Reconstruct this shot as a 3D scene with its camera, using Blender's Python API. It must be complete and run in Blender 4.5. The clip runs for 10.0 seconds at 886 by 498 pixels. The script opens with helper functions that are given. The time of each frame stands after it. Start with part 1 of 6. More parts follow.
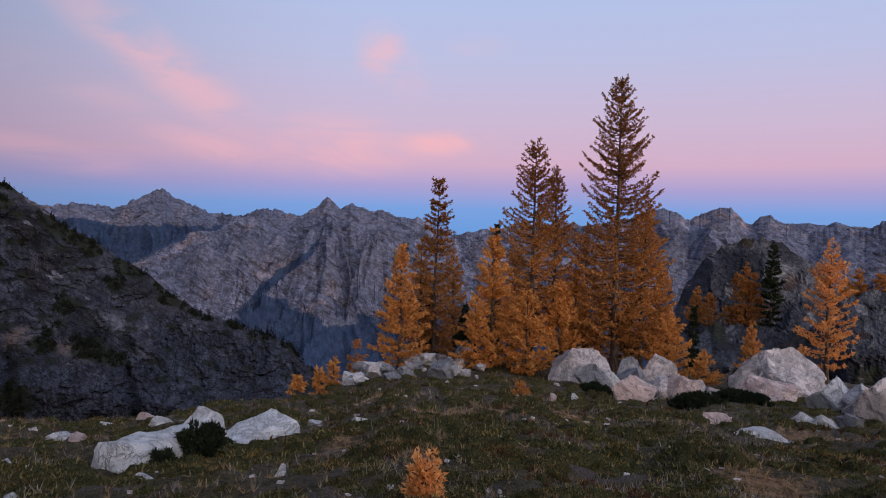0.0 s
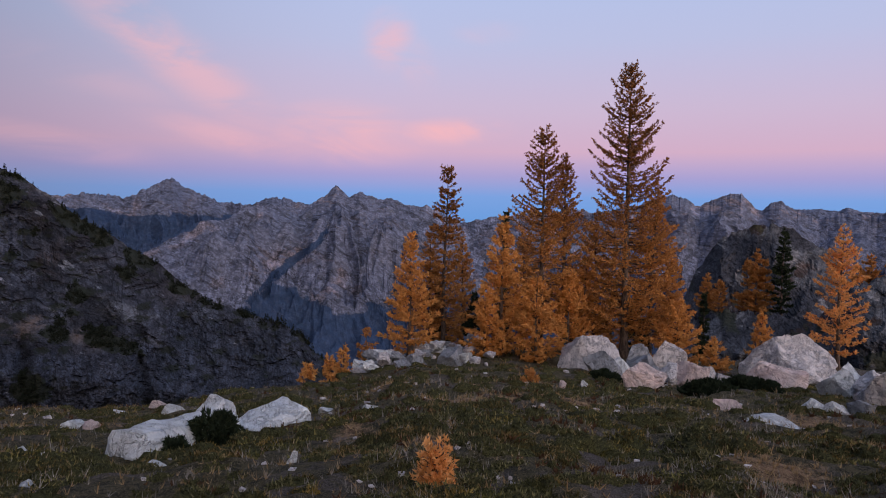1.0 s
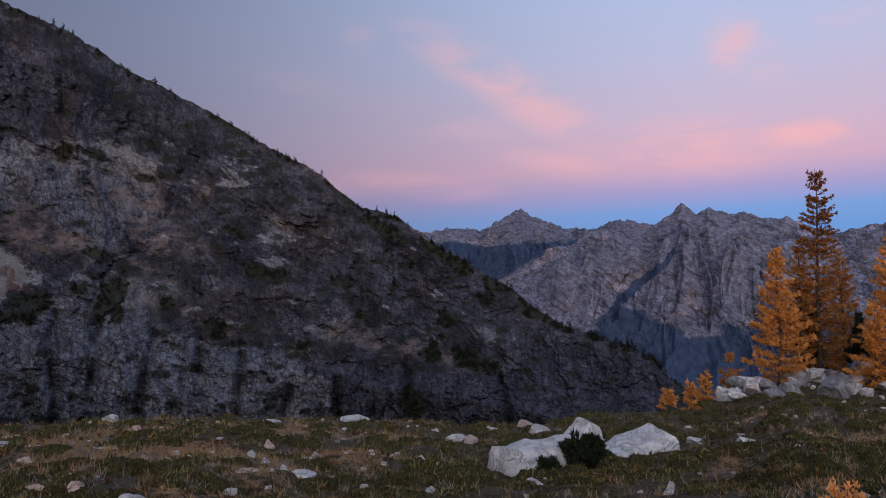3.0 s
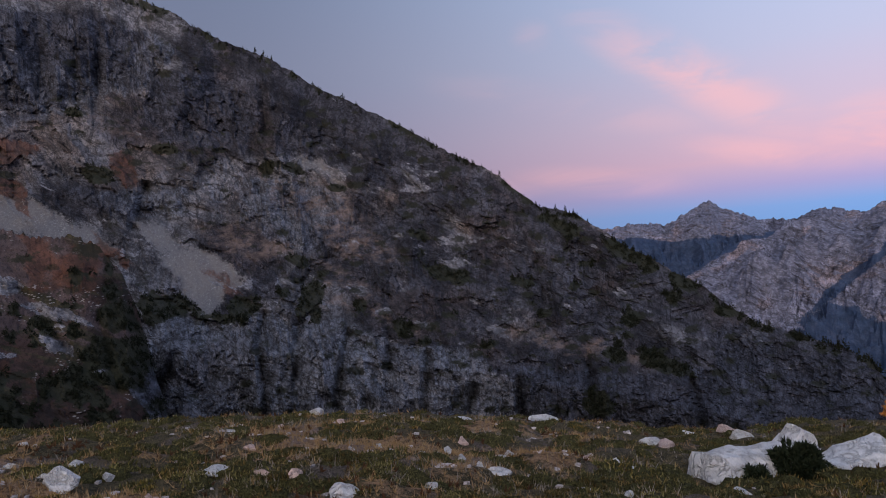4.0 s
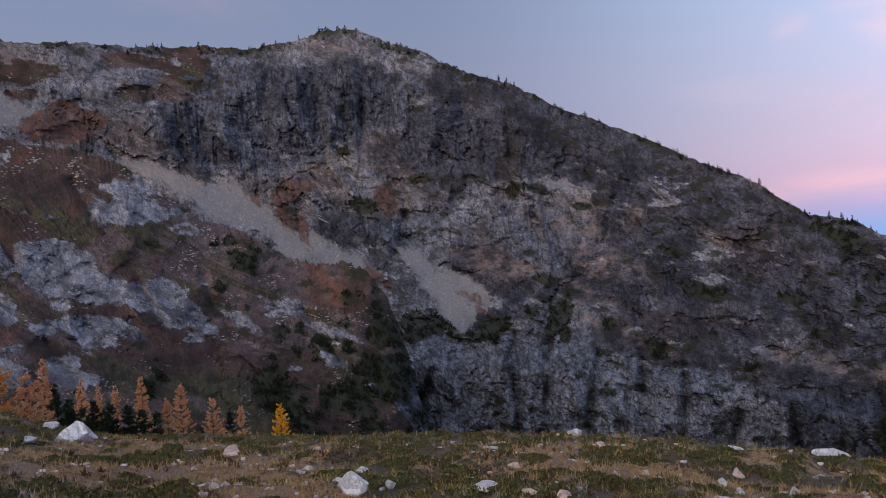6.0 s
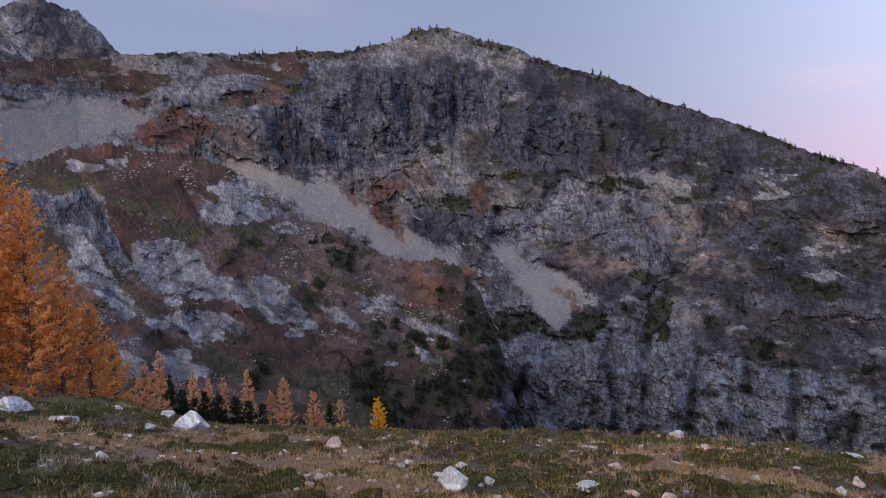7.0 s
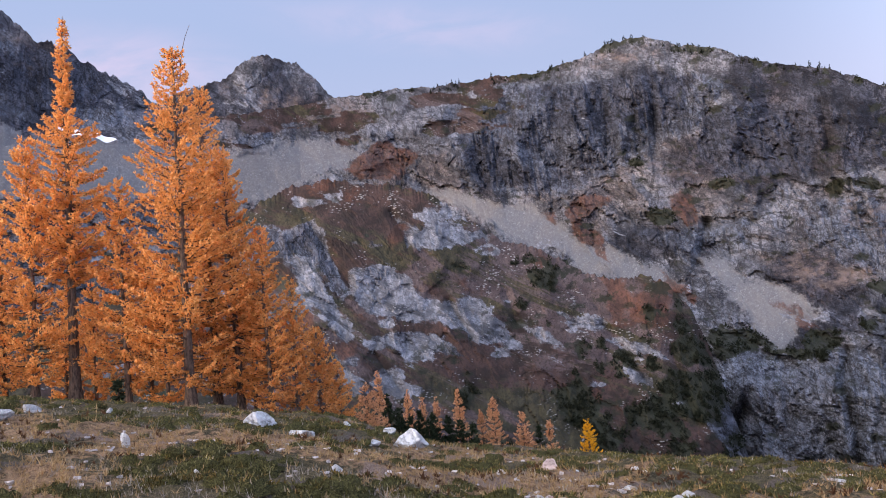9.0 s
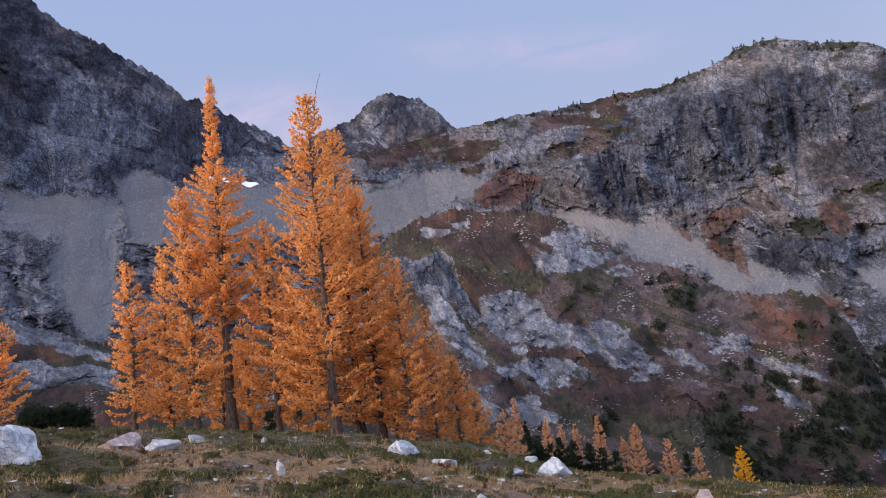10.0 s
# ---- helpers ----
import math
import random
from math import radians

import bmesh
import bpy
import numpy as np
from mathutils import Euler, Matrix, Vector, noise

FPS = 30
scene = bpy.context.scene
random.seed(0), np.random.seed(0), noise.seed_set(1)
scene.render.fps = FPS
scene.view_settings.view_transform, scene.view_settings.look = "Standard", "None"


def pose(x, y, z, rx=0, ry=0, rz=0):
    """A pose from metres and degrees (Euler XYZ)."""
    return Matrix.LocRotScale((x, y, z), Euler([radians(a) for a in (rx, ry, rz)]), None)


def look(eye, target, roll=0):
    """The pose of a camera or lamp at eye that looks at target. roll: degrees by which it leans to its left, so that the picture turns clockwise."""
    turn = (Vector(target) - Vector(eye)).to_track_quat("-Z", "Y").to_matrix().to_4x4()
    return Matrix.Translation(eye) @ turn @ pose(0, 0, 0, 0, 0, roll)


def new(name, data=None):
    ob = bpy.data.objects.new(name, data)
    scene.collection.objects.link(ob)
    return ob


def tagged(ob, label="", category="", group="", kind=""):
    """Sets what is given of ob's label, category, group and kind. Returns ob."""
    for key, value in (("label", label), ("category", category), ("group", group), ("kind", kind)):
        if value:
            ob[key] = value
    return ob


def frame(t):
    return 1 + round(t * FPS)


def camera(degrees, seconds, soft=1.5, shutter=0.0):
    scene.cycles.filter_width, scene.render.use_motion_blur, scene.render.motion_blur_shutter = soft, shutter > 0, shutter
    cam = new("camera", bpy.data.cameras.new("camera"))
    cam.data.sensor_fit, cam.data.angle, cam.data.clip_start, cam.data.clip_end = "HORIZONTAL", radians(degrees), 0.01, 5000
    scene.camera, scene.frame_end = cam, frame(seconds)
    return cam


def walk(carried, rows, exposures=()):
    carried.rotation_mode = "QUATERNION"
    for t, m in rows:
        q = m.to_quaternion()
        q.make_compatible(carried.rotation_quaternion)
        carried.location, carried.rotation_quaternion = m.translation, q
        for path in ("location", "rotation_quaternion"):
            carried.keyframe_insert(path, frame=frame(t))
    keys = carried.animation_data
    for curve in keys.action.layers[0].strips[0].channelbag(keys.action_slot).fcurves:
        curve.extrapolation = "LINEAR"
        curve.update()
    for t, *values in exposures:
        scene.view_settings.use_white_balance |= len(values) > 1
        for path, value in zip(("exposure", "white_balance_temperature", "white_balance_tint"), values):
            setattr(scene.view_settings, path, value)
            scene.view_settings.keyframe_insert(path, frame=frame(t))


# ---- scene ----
# ---- camera: a phone held at arm's length and panned to the left; x y z, yaw pitch roll ----
cam = camera(63.26, 10.0, soft=1.0)
PATH = [
    (0.0, 0.000, 0.000, 1.600, -0.00, -1.56, -1.55),
    (0.5, -0.000, -0.000, 1.599, 0.02, -1.96, -1.52),
    (1.0, -0.006, -0.000, 1.600, 0.70, -2.54, -1.23),
    (1.5, -0.037, -0.001, 1.603, 4.22, -2.36, -0.83),
    (2.0, -0.097, -0.010, 1.613, 11.19, -1.88, 0.04),
    (2.5, -0.167, -0.029, 1.626, 19.48, -1.01, 1.23),
    (4.0, -0.333, -0.127, 1.647, 41.83, 0.30, 4.10),
    (4.5, -0.370, -0.163, 1.655, 47.66, 1.01, 4.51),
    (5.0, -0.399, -0.199, 1.668, 53.01, 2.06, 4.84),
    (5.5, -0.421, -0.231, 1.676, 57.39, 2.96, 5.15),
    (7.0, -0.466, -0.319, 1.686, 68.83, 3.84, 5.09),
    (7.5, -0.476, -0.348, 1.691, 72.35, 4.26, 5.17),
    (8.0, -0.485, -0.377, 1.696, 75.71, 4.61, 5.12),
    (8.5, -0.491, -0.404, 1.703, 78.97, 5.23, 5.16),
    (9.0, -0.498, -0.456, 1.717, 84.92, 6.95, 5.92),
    (9.5, -0.500, -0.507, 1.733, 90.78, 8.82, 6.71),
    (10.0, -0.498, -0.548, 1.745, 95.49, 10.23, 7.16),
]
EXPOSURES = [(0.0, 0.32, 6500, 10), (1.0, 0.32, 6500, 10), (2.5, 0.26, 6600, 10), (4.0, 0.5, 6800, 9), (5.5, 0.85, 6900, 9), (7.0, 1.3, 7000, 9), (8.5, 1.85, 7100, 8), (9.0, 1.92, 7100, 8), (10.0, 1.72, 7000, 8)]
walk(cam, [(t, pose(x, y, z, 90 + pitch, roll, yaw)) for t, x, y, z, yaw, pitch, roll in PATH], EXPOSURES)


# ---- node helpers ----
class Nodes:
    """Short hand for building a node tree."""

    def __init__(self, tree):
        self.tree = tree
        tree.nodes.clear()

    def add(self, kind):
        return self.tree.nodes.new(kind)

    def put(self, socket, value):
        if isinstance(value, bpy.types.NodeSocket):
            self.tree.links.new(value, socket)
        elif value is not None:
            if hasattr(socket.default_value, "__len__") and len(socket.default_value) == 4 and len(value) == 3:
                value = (*value, 1)
            socket.default_value = value

    def math(self, op, a, b=None, c=None):
        n = self.add("ShaderNodeMath")
        n.operation = op
        for s, v in zip(n.inputs, (a, b, c)):
            self.put(s, v)
        return n.outputs[0]

    def smooth(self, x, lo, hi):
        n = self.add("ShaderNodeMapRange")
        n.interpolation_type = "SMOOTHSTEP"
        for s, v in zip(n.inputs, (x, lo, hi)):
            self.put(s, v)
        return n.outputs[0]

    def noise(self, vec, scale, detail=4, rough=0.6, warp=0.0):
        n = self.add("ShaderNodeTexNoise")
        self.put(n.inputs["Vector"], vec)
        n.inputs["Scale"].default_value, n.inputs["Detail"].default_value = scale, detail
        n.inputs["Roughness"].default_value, n.inputs["Distortion"].default_value = rough, warp
        return n.outputs["Fac"]

    def cells(self, vec, scale, feature="F1"):
        n = self.add("ShaderNodeTexVoronoi")
        n.feature = feature
        self.put(n.inputs["Vector"], vec)
        n.inputs["Scale"].default_value = scale
        return n.outputs["Distance"]

    def mix(self, fac, a, b, blend="MIX"):
        n = self.add("ShaderNodeMix")
        n.data_type, n.blend_type = "RGBA", blend
        self.put(n.inputs["Factor"], fac)
        self.put(n.inputs[6], a)
        self.put(n.inputs[7], b)
        return n.outputs[2]

    def ramp(self, fac, stops):
        n = self.add("ShaderNodeValToRGB")
        while len(n.color_ramp.elements) < len(stops):
            n.color_ramp.elements.new(0.5)
        for e, (p, c) in zip(n.color_ramp.elements, stops):
            e.position, e.color = p, (*c, 1)
        self.put(n.inputs[0], fac)
        return n.outputs[0]

    def place(self, scale=(1, 1, 1), turn=(0, 0, 0)):
        c = self.add("ShaderNodeTexCoord").outputs["Object"]
        m = self.add("ShaderNodeMapping")
        self.put(m.inputs["Vector"], c)
        m.inputs["Scale"].default_value, m.inputs["Rotation"].default_value = scale, turn
        return m.outputs[0]

    def zones(self, name):
        a = self.add("ShaderNodeAttribute")
        a.attribute_name = name
        s = self.add("ShaderNodeSeparateXYZ")
        self.put(s.inputs[0], a.outputs["Vector"])
        return s.outputs

    def bump(self, height, strength, distance, normal=None):
        n = self.add("ShaderNodeBump")
        n.inputs["Strength"].default_value, n.inputs["Distance"].default_value = strength, distance
        self.put(n.inputs["Height"], height)
        if normal is not None:
            self.put(n.inputs["Normal"], normal)
        return n.outputs[0]

    def surface(self, color, rough=0.9, normal=None, specular=0.3):
        b = self.add("ShaderNodeBsdfPrincipled")
        self.put(b.inputs["Base Color"], color)
        self.put(b.inputs["Roughness"], rough)
        b.inputs["Specular IOR Level"].default_value = specular
        if normal is not None:
            self.put(b.inputs["Normal"], normal)
        o = self.add("ShaderNodeOutputMaterial")
        self.tree.links.new(b.outputs[0], o.inputs[0])

    def leaf(self, color, through_light=0.35):
        d, t, m = self.add("ShaderNodeBsdfDiffuse"), self.add("ShaderNodeBsdfTranslucent"), self.add("ShaderNodeMixShader")
        self.put(d.inputs[0], color)
        self.put(t.inputs[0], color)
        m.inputs[0].default_value = through_light
        self.tree.links.new(d.outputs[0], m.inputs[1])
        self.tree.links.new(t.outputs[0], m.inputs[2])
        o = self.add("ShaderNodeOutputMaterial")
        self.tree.links.new(m.outputs[0], o.inputs[0])


def material(name):
    m = bpy.data.materials.new(name)
    m.use_nodes = True
    return m, Nodes(m.node_tree)


# ---- sky after sunset: the earth's shadow, the pink belt above it, thin lit clouds ----
world = bpy.data.worlds.new("dusk_sky")
scene.world = world
world.use_nodes = True
w = Nodes(world.node_tree)
ray = w.add("ShaderNodeTexCoord").outputs["Generated"]
xyz = w.add("ShaderNodeSeparateXYZ")
w.put(xyz.inputs[0], ray)
X, Y, Z = xyz.outputs
el = w.math("MULTIPLY", w.math("ARCSINE", Z), 180 / math.pi)
az = w.math("MULTIPLY", w.math("ARCTAN2", w.math("MULTIPLY", X, -1.0), Y), 180 / math.pi)
step = w.math("DIVIDE", w.math("ADD", el, 10.0), 100.0)
belt = w.ramp(step, [(0.0, (0.109, 0.162, 0.269)), (0.10, (0.142, 0.313, 0.669)), (0.117, (0.185, 0.335, 0.690)), (0.133, (0.370, 0.335, 0.605)),
                     (0.152, (0.610, 0.399, 0.540)), (0.185, (0.566, 0.453, 0.615)), (0.235, (0.468, 0.496, 0.712)), (0.30, (0.403, 0.507, 0.777)),
                     (0.50, (0.305, 0.399, 0.626)), (1.0, (0.196, 0.270, 0.454))])
side = w.ramp(step, [(0.0, (0.07, 0.09, 0.135)), (0.10, (0.16, 0.165, 0.265)), (0.25, (0.156, 0.18, 0.28)), (0.32, (0.135, 0.17, 0.278)),
                     (0.40, (0.125, 0.165, 0.28)), (0.6, (0.15, 0.19, 0.31)), (1.0, (0.18, 0.25, 0.42))])
sky = w.mix(w.smooth(az, 4.0, 64.0), belt, side)
flat = w.add("ShaderNodeCombineXYZ")
w.put(flat.inputs[0], az)
w.put(flat.inputs[1], el)
streaks = w.add("ShaderNodeMapping")
w.put(streaks.inputs["Vector"], flat.outputs[0])
streaks.inputs["Scale"].default_value, streaks.inputs["Rotation"].default_value = (0.5, 1.5, 1), (0, 0, radians(12))
wisp = w.noise(streaks.outputs[0], 0.2, 6, 0.58, 0.7)
# centre az, el, half length, half height, turn, strength
CLOUDS = [(8.5, 6.3, 8.0, 3.2, -2, 0.75), (0.8, 6.7, 6.5, 1.5, 3, 0.8), (21.5, 11.5, 14.0, 3.0, -33, 0.5), (5.2, 13.6, 2.8, 3.0, -10, 0.62), (3.0, 11.8, 2.0, 3.0, 20, 0.3), (-3.0, 14.2, 4.0, 1.2, 0, 0.25),
          (17.0, 5.6, 9.0, 1.6, -12, 0.42), (29.0, 4.6, 9.0, 1.6, -8, 0.26), (27.0, 9.5, 9.0, 1.8, -12, 0.16), (36.0, 12.0, 9.0, 2.0, -14, 0.07), (33.6, 16.2, 2.2, 1.6, 0, 0.12), (40.0, 4.6, 14.0, 1.5, -3, 0.14),
          (108.0, 21.5, 13.0, 4.0, 0, 0.09), (84.0, 24.0, 18.0, 2.6, -8, 0.05)]
cover = None
for a, e, sx, sy, turn, k in CLOUDS:
    m = w.add("ShaderNodeMapping")
    m.vector_type = "TEXTURE"
    w.put(m.inputs["Vector"], flat.outputs[0])
    m.inputs["Location"].default_value, m.inputs["Scale"].default_value = (a, e, 0), (sx, sy, 1)
    m.inputs["Rotation"].default_value = (0, 0, radians(-turn))
    g = w.add("ShaderNodeTexGradient")
    g.gradient_type = "SPHERICAL"
    w.put(g.inputs[0], m.outputs[0])
    one = w.math("MULTIPLY", w.math("MULTIPLY", w.smooth(g.outputs["Fac"], 0.0, 0.9), w.smooth(wisp, 0.3, 0.68)), k)
    cover = one if cover is None else w.math("MAXIMUM", cover, one)
sky = w.mix(cover, sky, (0.90, 0.46, 0.48))
# the bright western sky where the sun went down
west = w.math("MULTIPLY", w.smooth(w.math("ADD", w.math("MULTIPLY", Y, -0.94), w.math("MULTIPLY", X, 0.34)), 0.6, 1.0), w.math("POWER", w.math("SUBTRACT", 1.0, w.math("ABSOLUTE", Z)), 3.0))
sky = w.mix(west, sky, (3.8, 2.6, 1.85))
back = w.add("ShaderNodeBackground")
w.put(back.inputs[0], sky)
back.inputs[1].default_value = 0.86
w.tree.links.new(back.outputs[0], w.add("ShaderNodeOutputWorld").inputs[0])

sun = new("sun", bpy.data.lights.new("sun", "SUN"))
sun.data.energy, sun.data.angle, sun.data.color = 1.35, radians(75), (1.0, 0.88, 0.82)
sun.matrix_world = look((46, -80, 42), (0, 0, 0))


# ---- numbers: noise, polar places ----
def lattice(i, j, k, seed):
    h = (i * 374761393 + j * 668265263 + k * 2147483647 + seed * 974711) & 0xFFFFFFFF
    h = ((h ^ (h >> 13)) * 1274126177) & 0xFFFFFFFF
    h = ((h ^ (h >> 15)) * 2246822519) & 0xFFFFFFFF
    return ((h ^ (h >> 16)) & 0xFFFF) / 32767.5 - 1


def value_noise(p, seed=0):
    """Smooth noise from -1 to 1 at the points p (n, 3)."""
    q = np.floor(p).astype(np.int64)
    u = p - q
    u = u * u * u * (u * (u * 6 - 15) + 10)
    out = 0
    for a in (0, 1):
        for b in (0, 1):
            for c in (0, 1):
                wgt = (u[:, 0] if a else 1 - u[:, 0]) * (u[:, 1] if b else 1 - u[:, 1]) * (u[:, 2] if c else 1 - u[:, 2])
                out = out + wgt * lattice(q[:, 0] + a, q[:, 1] + b, q[:, 2] + c, seed)
    return out


def fbm(p, octaves=4, seed=0, gain=0.5):
    p, total, amp = np.asarray(p, float), 0, 1.0
    for o in range(octaves):
        total = total + amp * value_noise(p + 17.3 * o, seed + o)
        p, amp = p * 2.03, amp * gain
    return total


def ridged(p, octaves=4, seed=0, gain=0.5):
    p, total, amp = np.asarray(p, float), 0, 1.0
    for o in range(octaves):
        total = total + amp * (1 - 2 * np.abs(value_noise(p + 9.1 * o, seed + o)))
        p, amp = p * 2.1, amp * gain
    return total


def facets(p, seed=0):
    """Broken-rock noise on the plane: every cell is a tilted flat piece at a height of its own, about -1 to 1."""
    q = np.floor(p[:, :2]).astype(np.int64)
    best, out = np.full(len(p), 9.0), np.zeros(len(p))
    for a in (-1, 0, 1):
        for b in (-1, 0, 1):
            i, j = q[:, 0] + a, q[:, 1] + b
            du = p[:, 0] - (i + 0.5 + 0.45 * lattice(i, j, 1, seed))
            dv = p[:, 1] - (j + 0.5 + 0.45 * lattice(i, j, 2, seed))
            d = du * du + dv * dv
            near = d < best
            high = 0.5 * lattice(i, j, 3, seed) + 0.9 * du * lattice(i, j, 4, seed) + 0.9 * dv * lattice(i, j, 5, seed)
            best, out = np.where(near, d, best), np.where(near, high, out)
    return out


def polar(az, d):
    a = np.radians(az)
    return -d * np.sin(a), d * np.cos(a)


def stack(*cols):
    return np.stack(np.broadcast_arrays(*cols), -1).reshape(-1, len(cols)).astype(float)


# lip of the meadow: azimuth, elevation seen from the eye; the distance of the lip; where the bench behind it ends
LIP_AZ = [-60, -32, -20, -14, -8, -4, 2.6, 6, 10.6, 15, 22.5, 27, 35, 44, 52, 65, 77, 80, 87.5, 94, 97, 104, 112, 120, 126.5, 150]
LIP_EL = [-10, -11.1, -11.7, -11.9, -11.4, -11.6, -11.7, -12.5, -13.1, -13.5, -14.3, -14.2, -13.4, -12.7, -11.8, -10.7, -9.4, -8.9, -7.7, -5.3, -4.4, -3.15, -1.7, -0.4, 0.9, 3]
SPAN_AZ = [-60, -10, 0, 8, 15, 40, 80, 95, 110, 150]
SPAN_D = [32, 32, 30, 28, 26, 26, 26, 25, 26, 28]
EYE = 1.6


def meadow(az, r):
    """Height of the ground at an azimuth in degrees (to the left of ahead) and a distance."""
    e, span = np.interp(az, LIP_AZ, LIP_EL), np.interp(az, SPAN_AZ, SPAN_D)
    top = EYE + span * np.tan(np.radians(e))
    bulge = np.interp(az, [-60, 20, 50, 75, 95, 150], [0, 0, 0.35, 0.4, 0.1, 0])
    q = np.clip(r / span, 0, 1)
    near = top * ((1 - bulge) * q + bulge * q * q)
    # the bench: level with the sight line, then the slope that falls into the valley
    bench_end = np.interp(az, [-60, 3, 9, 66, 74, 90, 105, 150], [52, 50, 27, 27, 66, 75, 110, 130])
    bench_el = e + np.interp(az, [-60, -5, 6, 12, 60, 75, 96, 150], [1.3, 1.3, 0.6, -0.6, -0.6, -0.4, -0.25, -0.1])
    out = np.minimum(r, bench_end)
    k = np.clip((out - span) / 5, 0, 1)
    bench = EYE + out * np.tan(np.radians(e + (bench_el - e) * k))
    fall = np.maximum(0, r - bench_end) * np.interp(az, [-60, 60, 80, 150], [0.62, 0.62, 0.5, 0.4])
    far = np.maximum(bench - fall, np.maximum(EYE - 0.285 * r, -430))
    return np.where(r < span, near, np.where(r < bench_end, bench, np.minimum(far, bench)))


def hummocks(x, y):
    p = stack(x, y, 0.0)
    return 0.13 * fbm(p * 0.7, 3, 5) + 0.05 * fbm(p * 2.6, 2, 8)


def ground_z(az, r):
    az, r = np.broadcast_arrays(np.asarray(az, float), np.asarray(r, float))
    x, y = polar(az.ravel(), r.ravel())
    swell = np.clip(r.ravel() / 4, 0, 1)
    return (meadow(az.ravel(), r.ravel()) + hummocks(x, y) * swell).reshape(az.shape)


# ---- mesh helpers ----
def mesh_of(name, verts, faces, mat=None, smooth=True):
    """A mesh from arrays: verts (n, 3), faces (m, 3) or (m, 4)."""
    verts, faces = np.asarray(verts, np.float32), np.asarray(faces, np.int32)
    me = bpy.data.meshes.new(name)
    n, k = faces.shape
    me.vertices.add(len(verts))
    me.vertices.foreach_set("co", verts.ravel())
    me.loops.add(n * k)
    me.loops.foreach_set("vertex_index", faces.ravel())
    me.polygons.add(n)
    me.polygons.foreach_set("loop_start", np.arange(0, n * k, k, dtype=np.int32))
    me.polygons.foreach_set("use_smooth", np.full(n, smooth))
    if mat:
        me.materials.append(mat)
    me.update(calc_edges=True)
    return me


def part(name, data, parent=None, label=""):
    ob = new(name, data)
    ob.parent = parent
    return tagged(ob, label)


def paint(me, name, rgb):
    """Stores a mask of three channels on the mesh's points."""
    a = me.attributes.new(name, "FLOAT_VECTOR", "POINT")
    a.data.foreach_set("vector", np.asarray(rgb, np.float32).ravel())


def grid_faces(rows, cols, loop=False):
    i, j = np.meshgrid(np.arange(rows - 1), np.arange(cols if loop else cols - 1), indexing="ij")
    k = (j + 1) % cols
    return np.stack([i * cols + j, i * cols + k, (i + 1) * cols + k, (i + 1) * cols + j], -1).reshape(-1, 4)


def blobs(az, el, rows, wobble):
    """How far inside the nearest of some turned ellipses each direction lies: 1 at a centre, 0 at the rims."""
    best = np.zeros_like(az)
    for a, e, sx, sy, turn in rows:
        u, v = -(az - a) * math.cos(radians(e)), el - e
        c, s = math.cos(radians(turn)), math.sin(radians(turn))
        q = np.hypot((u * c + v * s) / sx, (v * c - u * s) / sy)
        best = np.maximum(best, np.clip(1.35 - q + wobble, 0, 1))
    return best



def inside(az, el, shapes, soft=0.4):
    """How far inside some outlines of azimuth and elevation each direction lies: 0 outside, 0.5 on a rim, 1 well within."""
    best = np.zeros_like(az)
    for shape in shapes:
        q = np.array(shape, float)
        lo, hi = q.min(0) - soft, q.max(0) + soft
        near = np.where((az > lo[0]) & (az < hi[0]) & (el > lo[1]) & (el < hi[1]))[0]
        a, e = az[near], el[near]
        gap, within = np.full(len(near), 9.0), np.zeros(len(near), bool)
        for (a0, e0), (a1, e1) in zip(q, np.roll(q, -1, 0)):
            da, de = a1 - a0, e1 - e0
            t = np.clip(((a - a0) * da + (e - e0) * de) / (da * da + de * de + 1e-9), 0, 1)
            gap = np.minimum(gap, np.hypot(a - a0 - t * da, e - e0 - t * de))
            within ^= ((e0 > e) != (e1 > e)) & (a < da * (e - e0) / (de if abs(de) > 1e-9 else 1e-9) + a0)
        best[near] = np.maximum(best[near], np.clip(0.5 + np.where(within, gap, -gap) / soft, 0, 1))
    return best


def crease(az, el, lines, width):
    """Nearness to some broken lines of azimuth and elevation: 1 on a line, 0 a width away."""
    best = np.zeros_like(az)
    for line in lines:
        for (a0, e0), (a1, e1) in zip(line, line[1:]):
            da, de = a1 - a0, e1 - e0
            t = np.clip(((az - a0) * da + (el - e0) * de) / (da * da + de * de), 0, 1)
            best = np.maximum(best, 1 - np.hypot(az - a0 - t * da, el - e0 - t * de) / width)
    return best


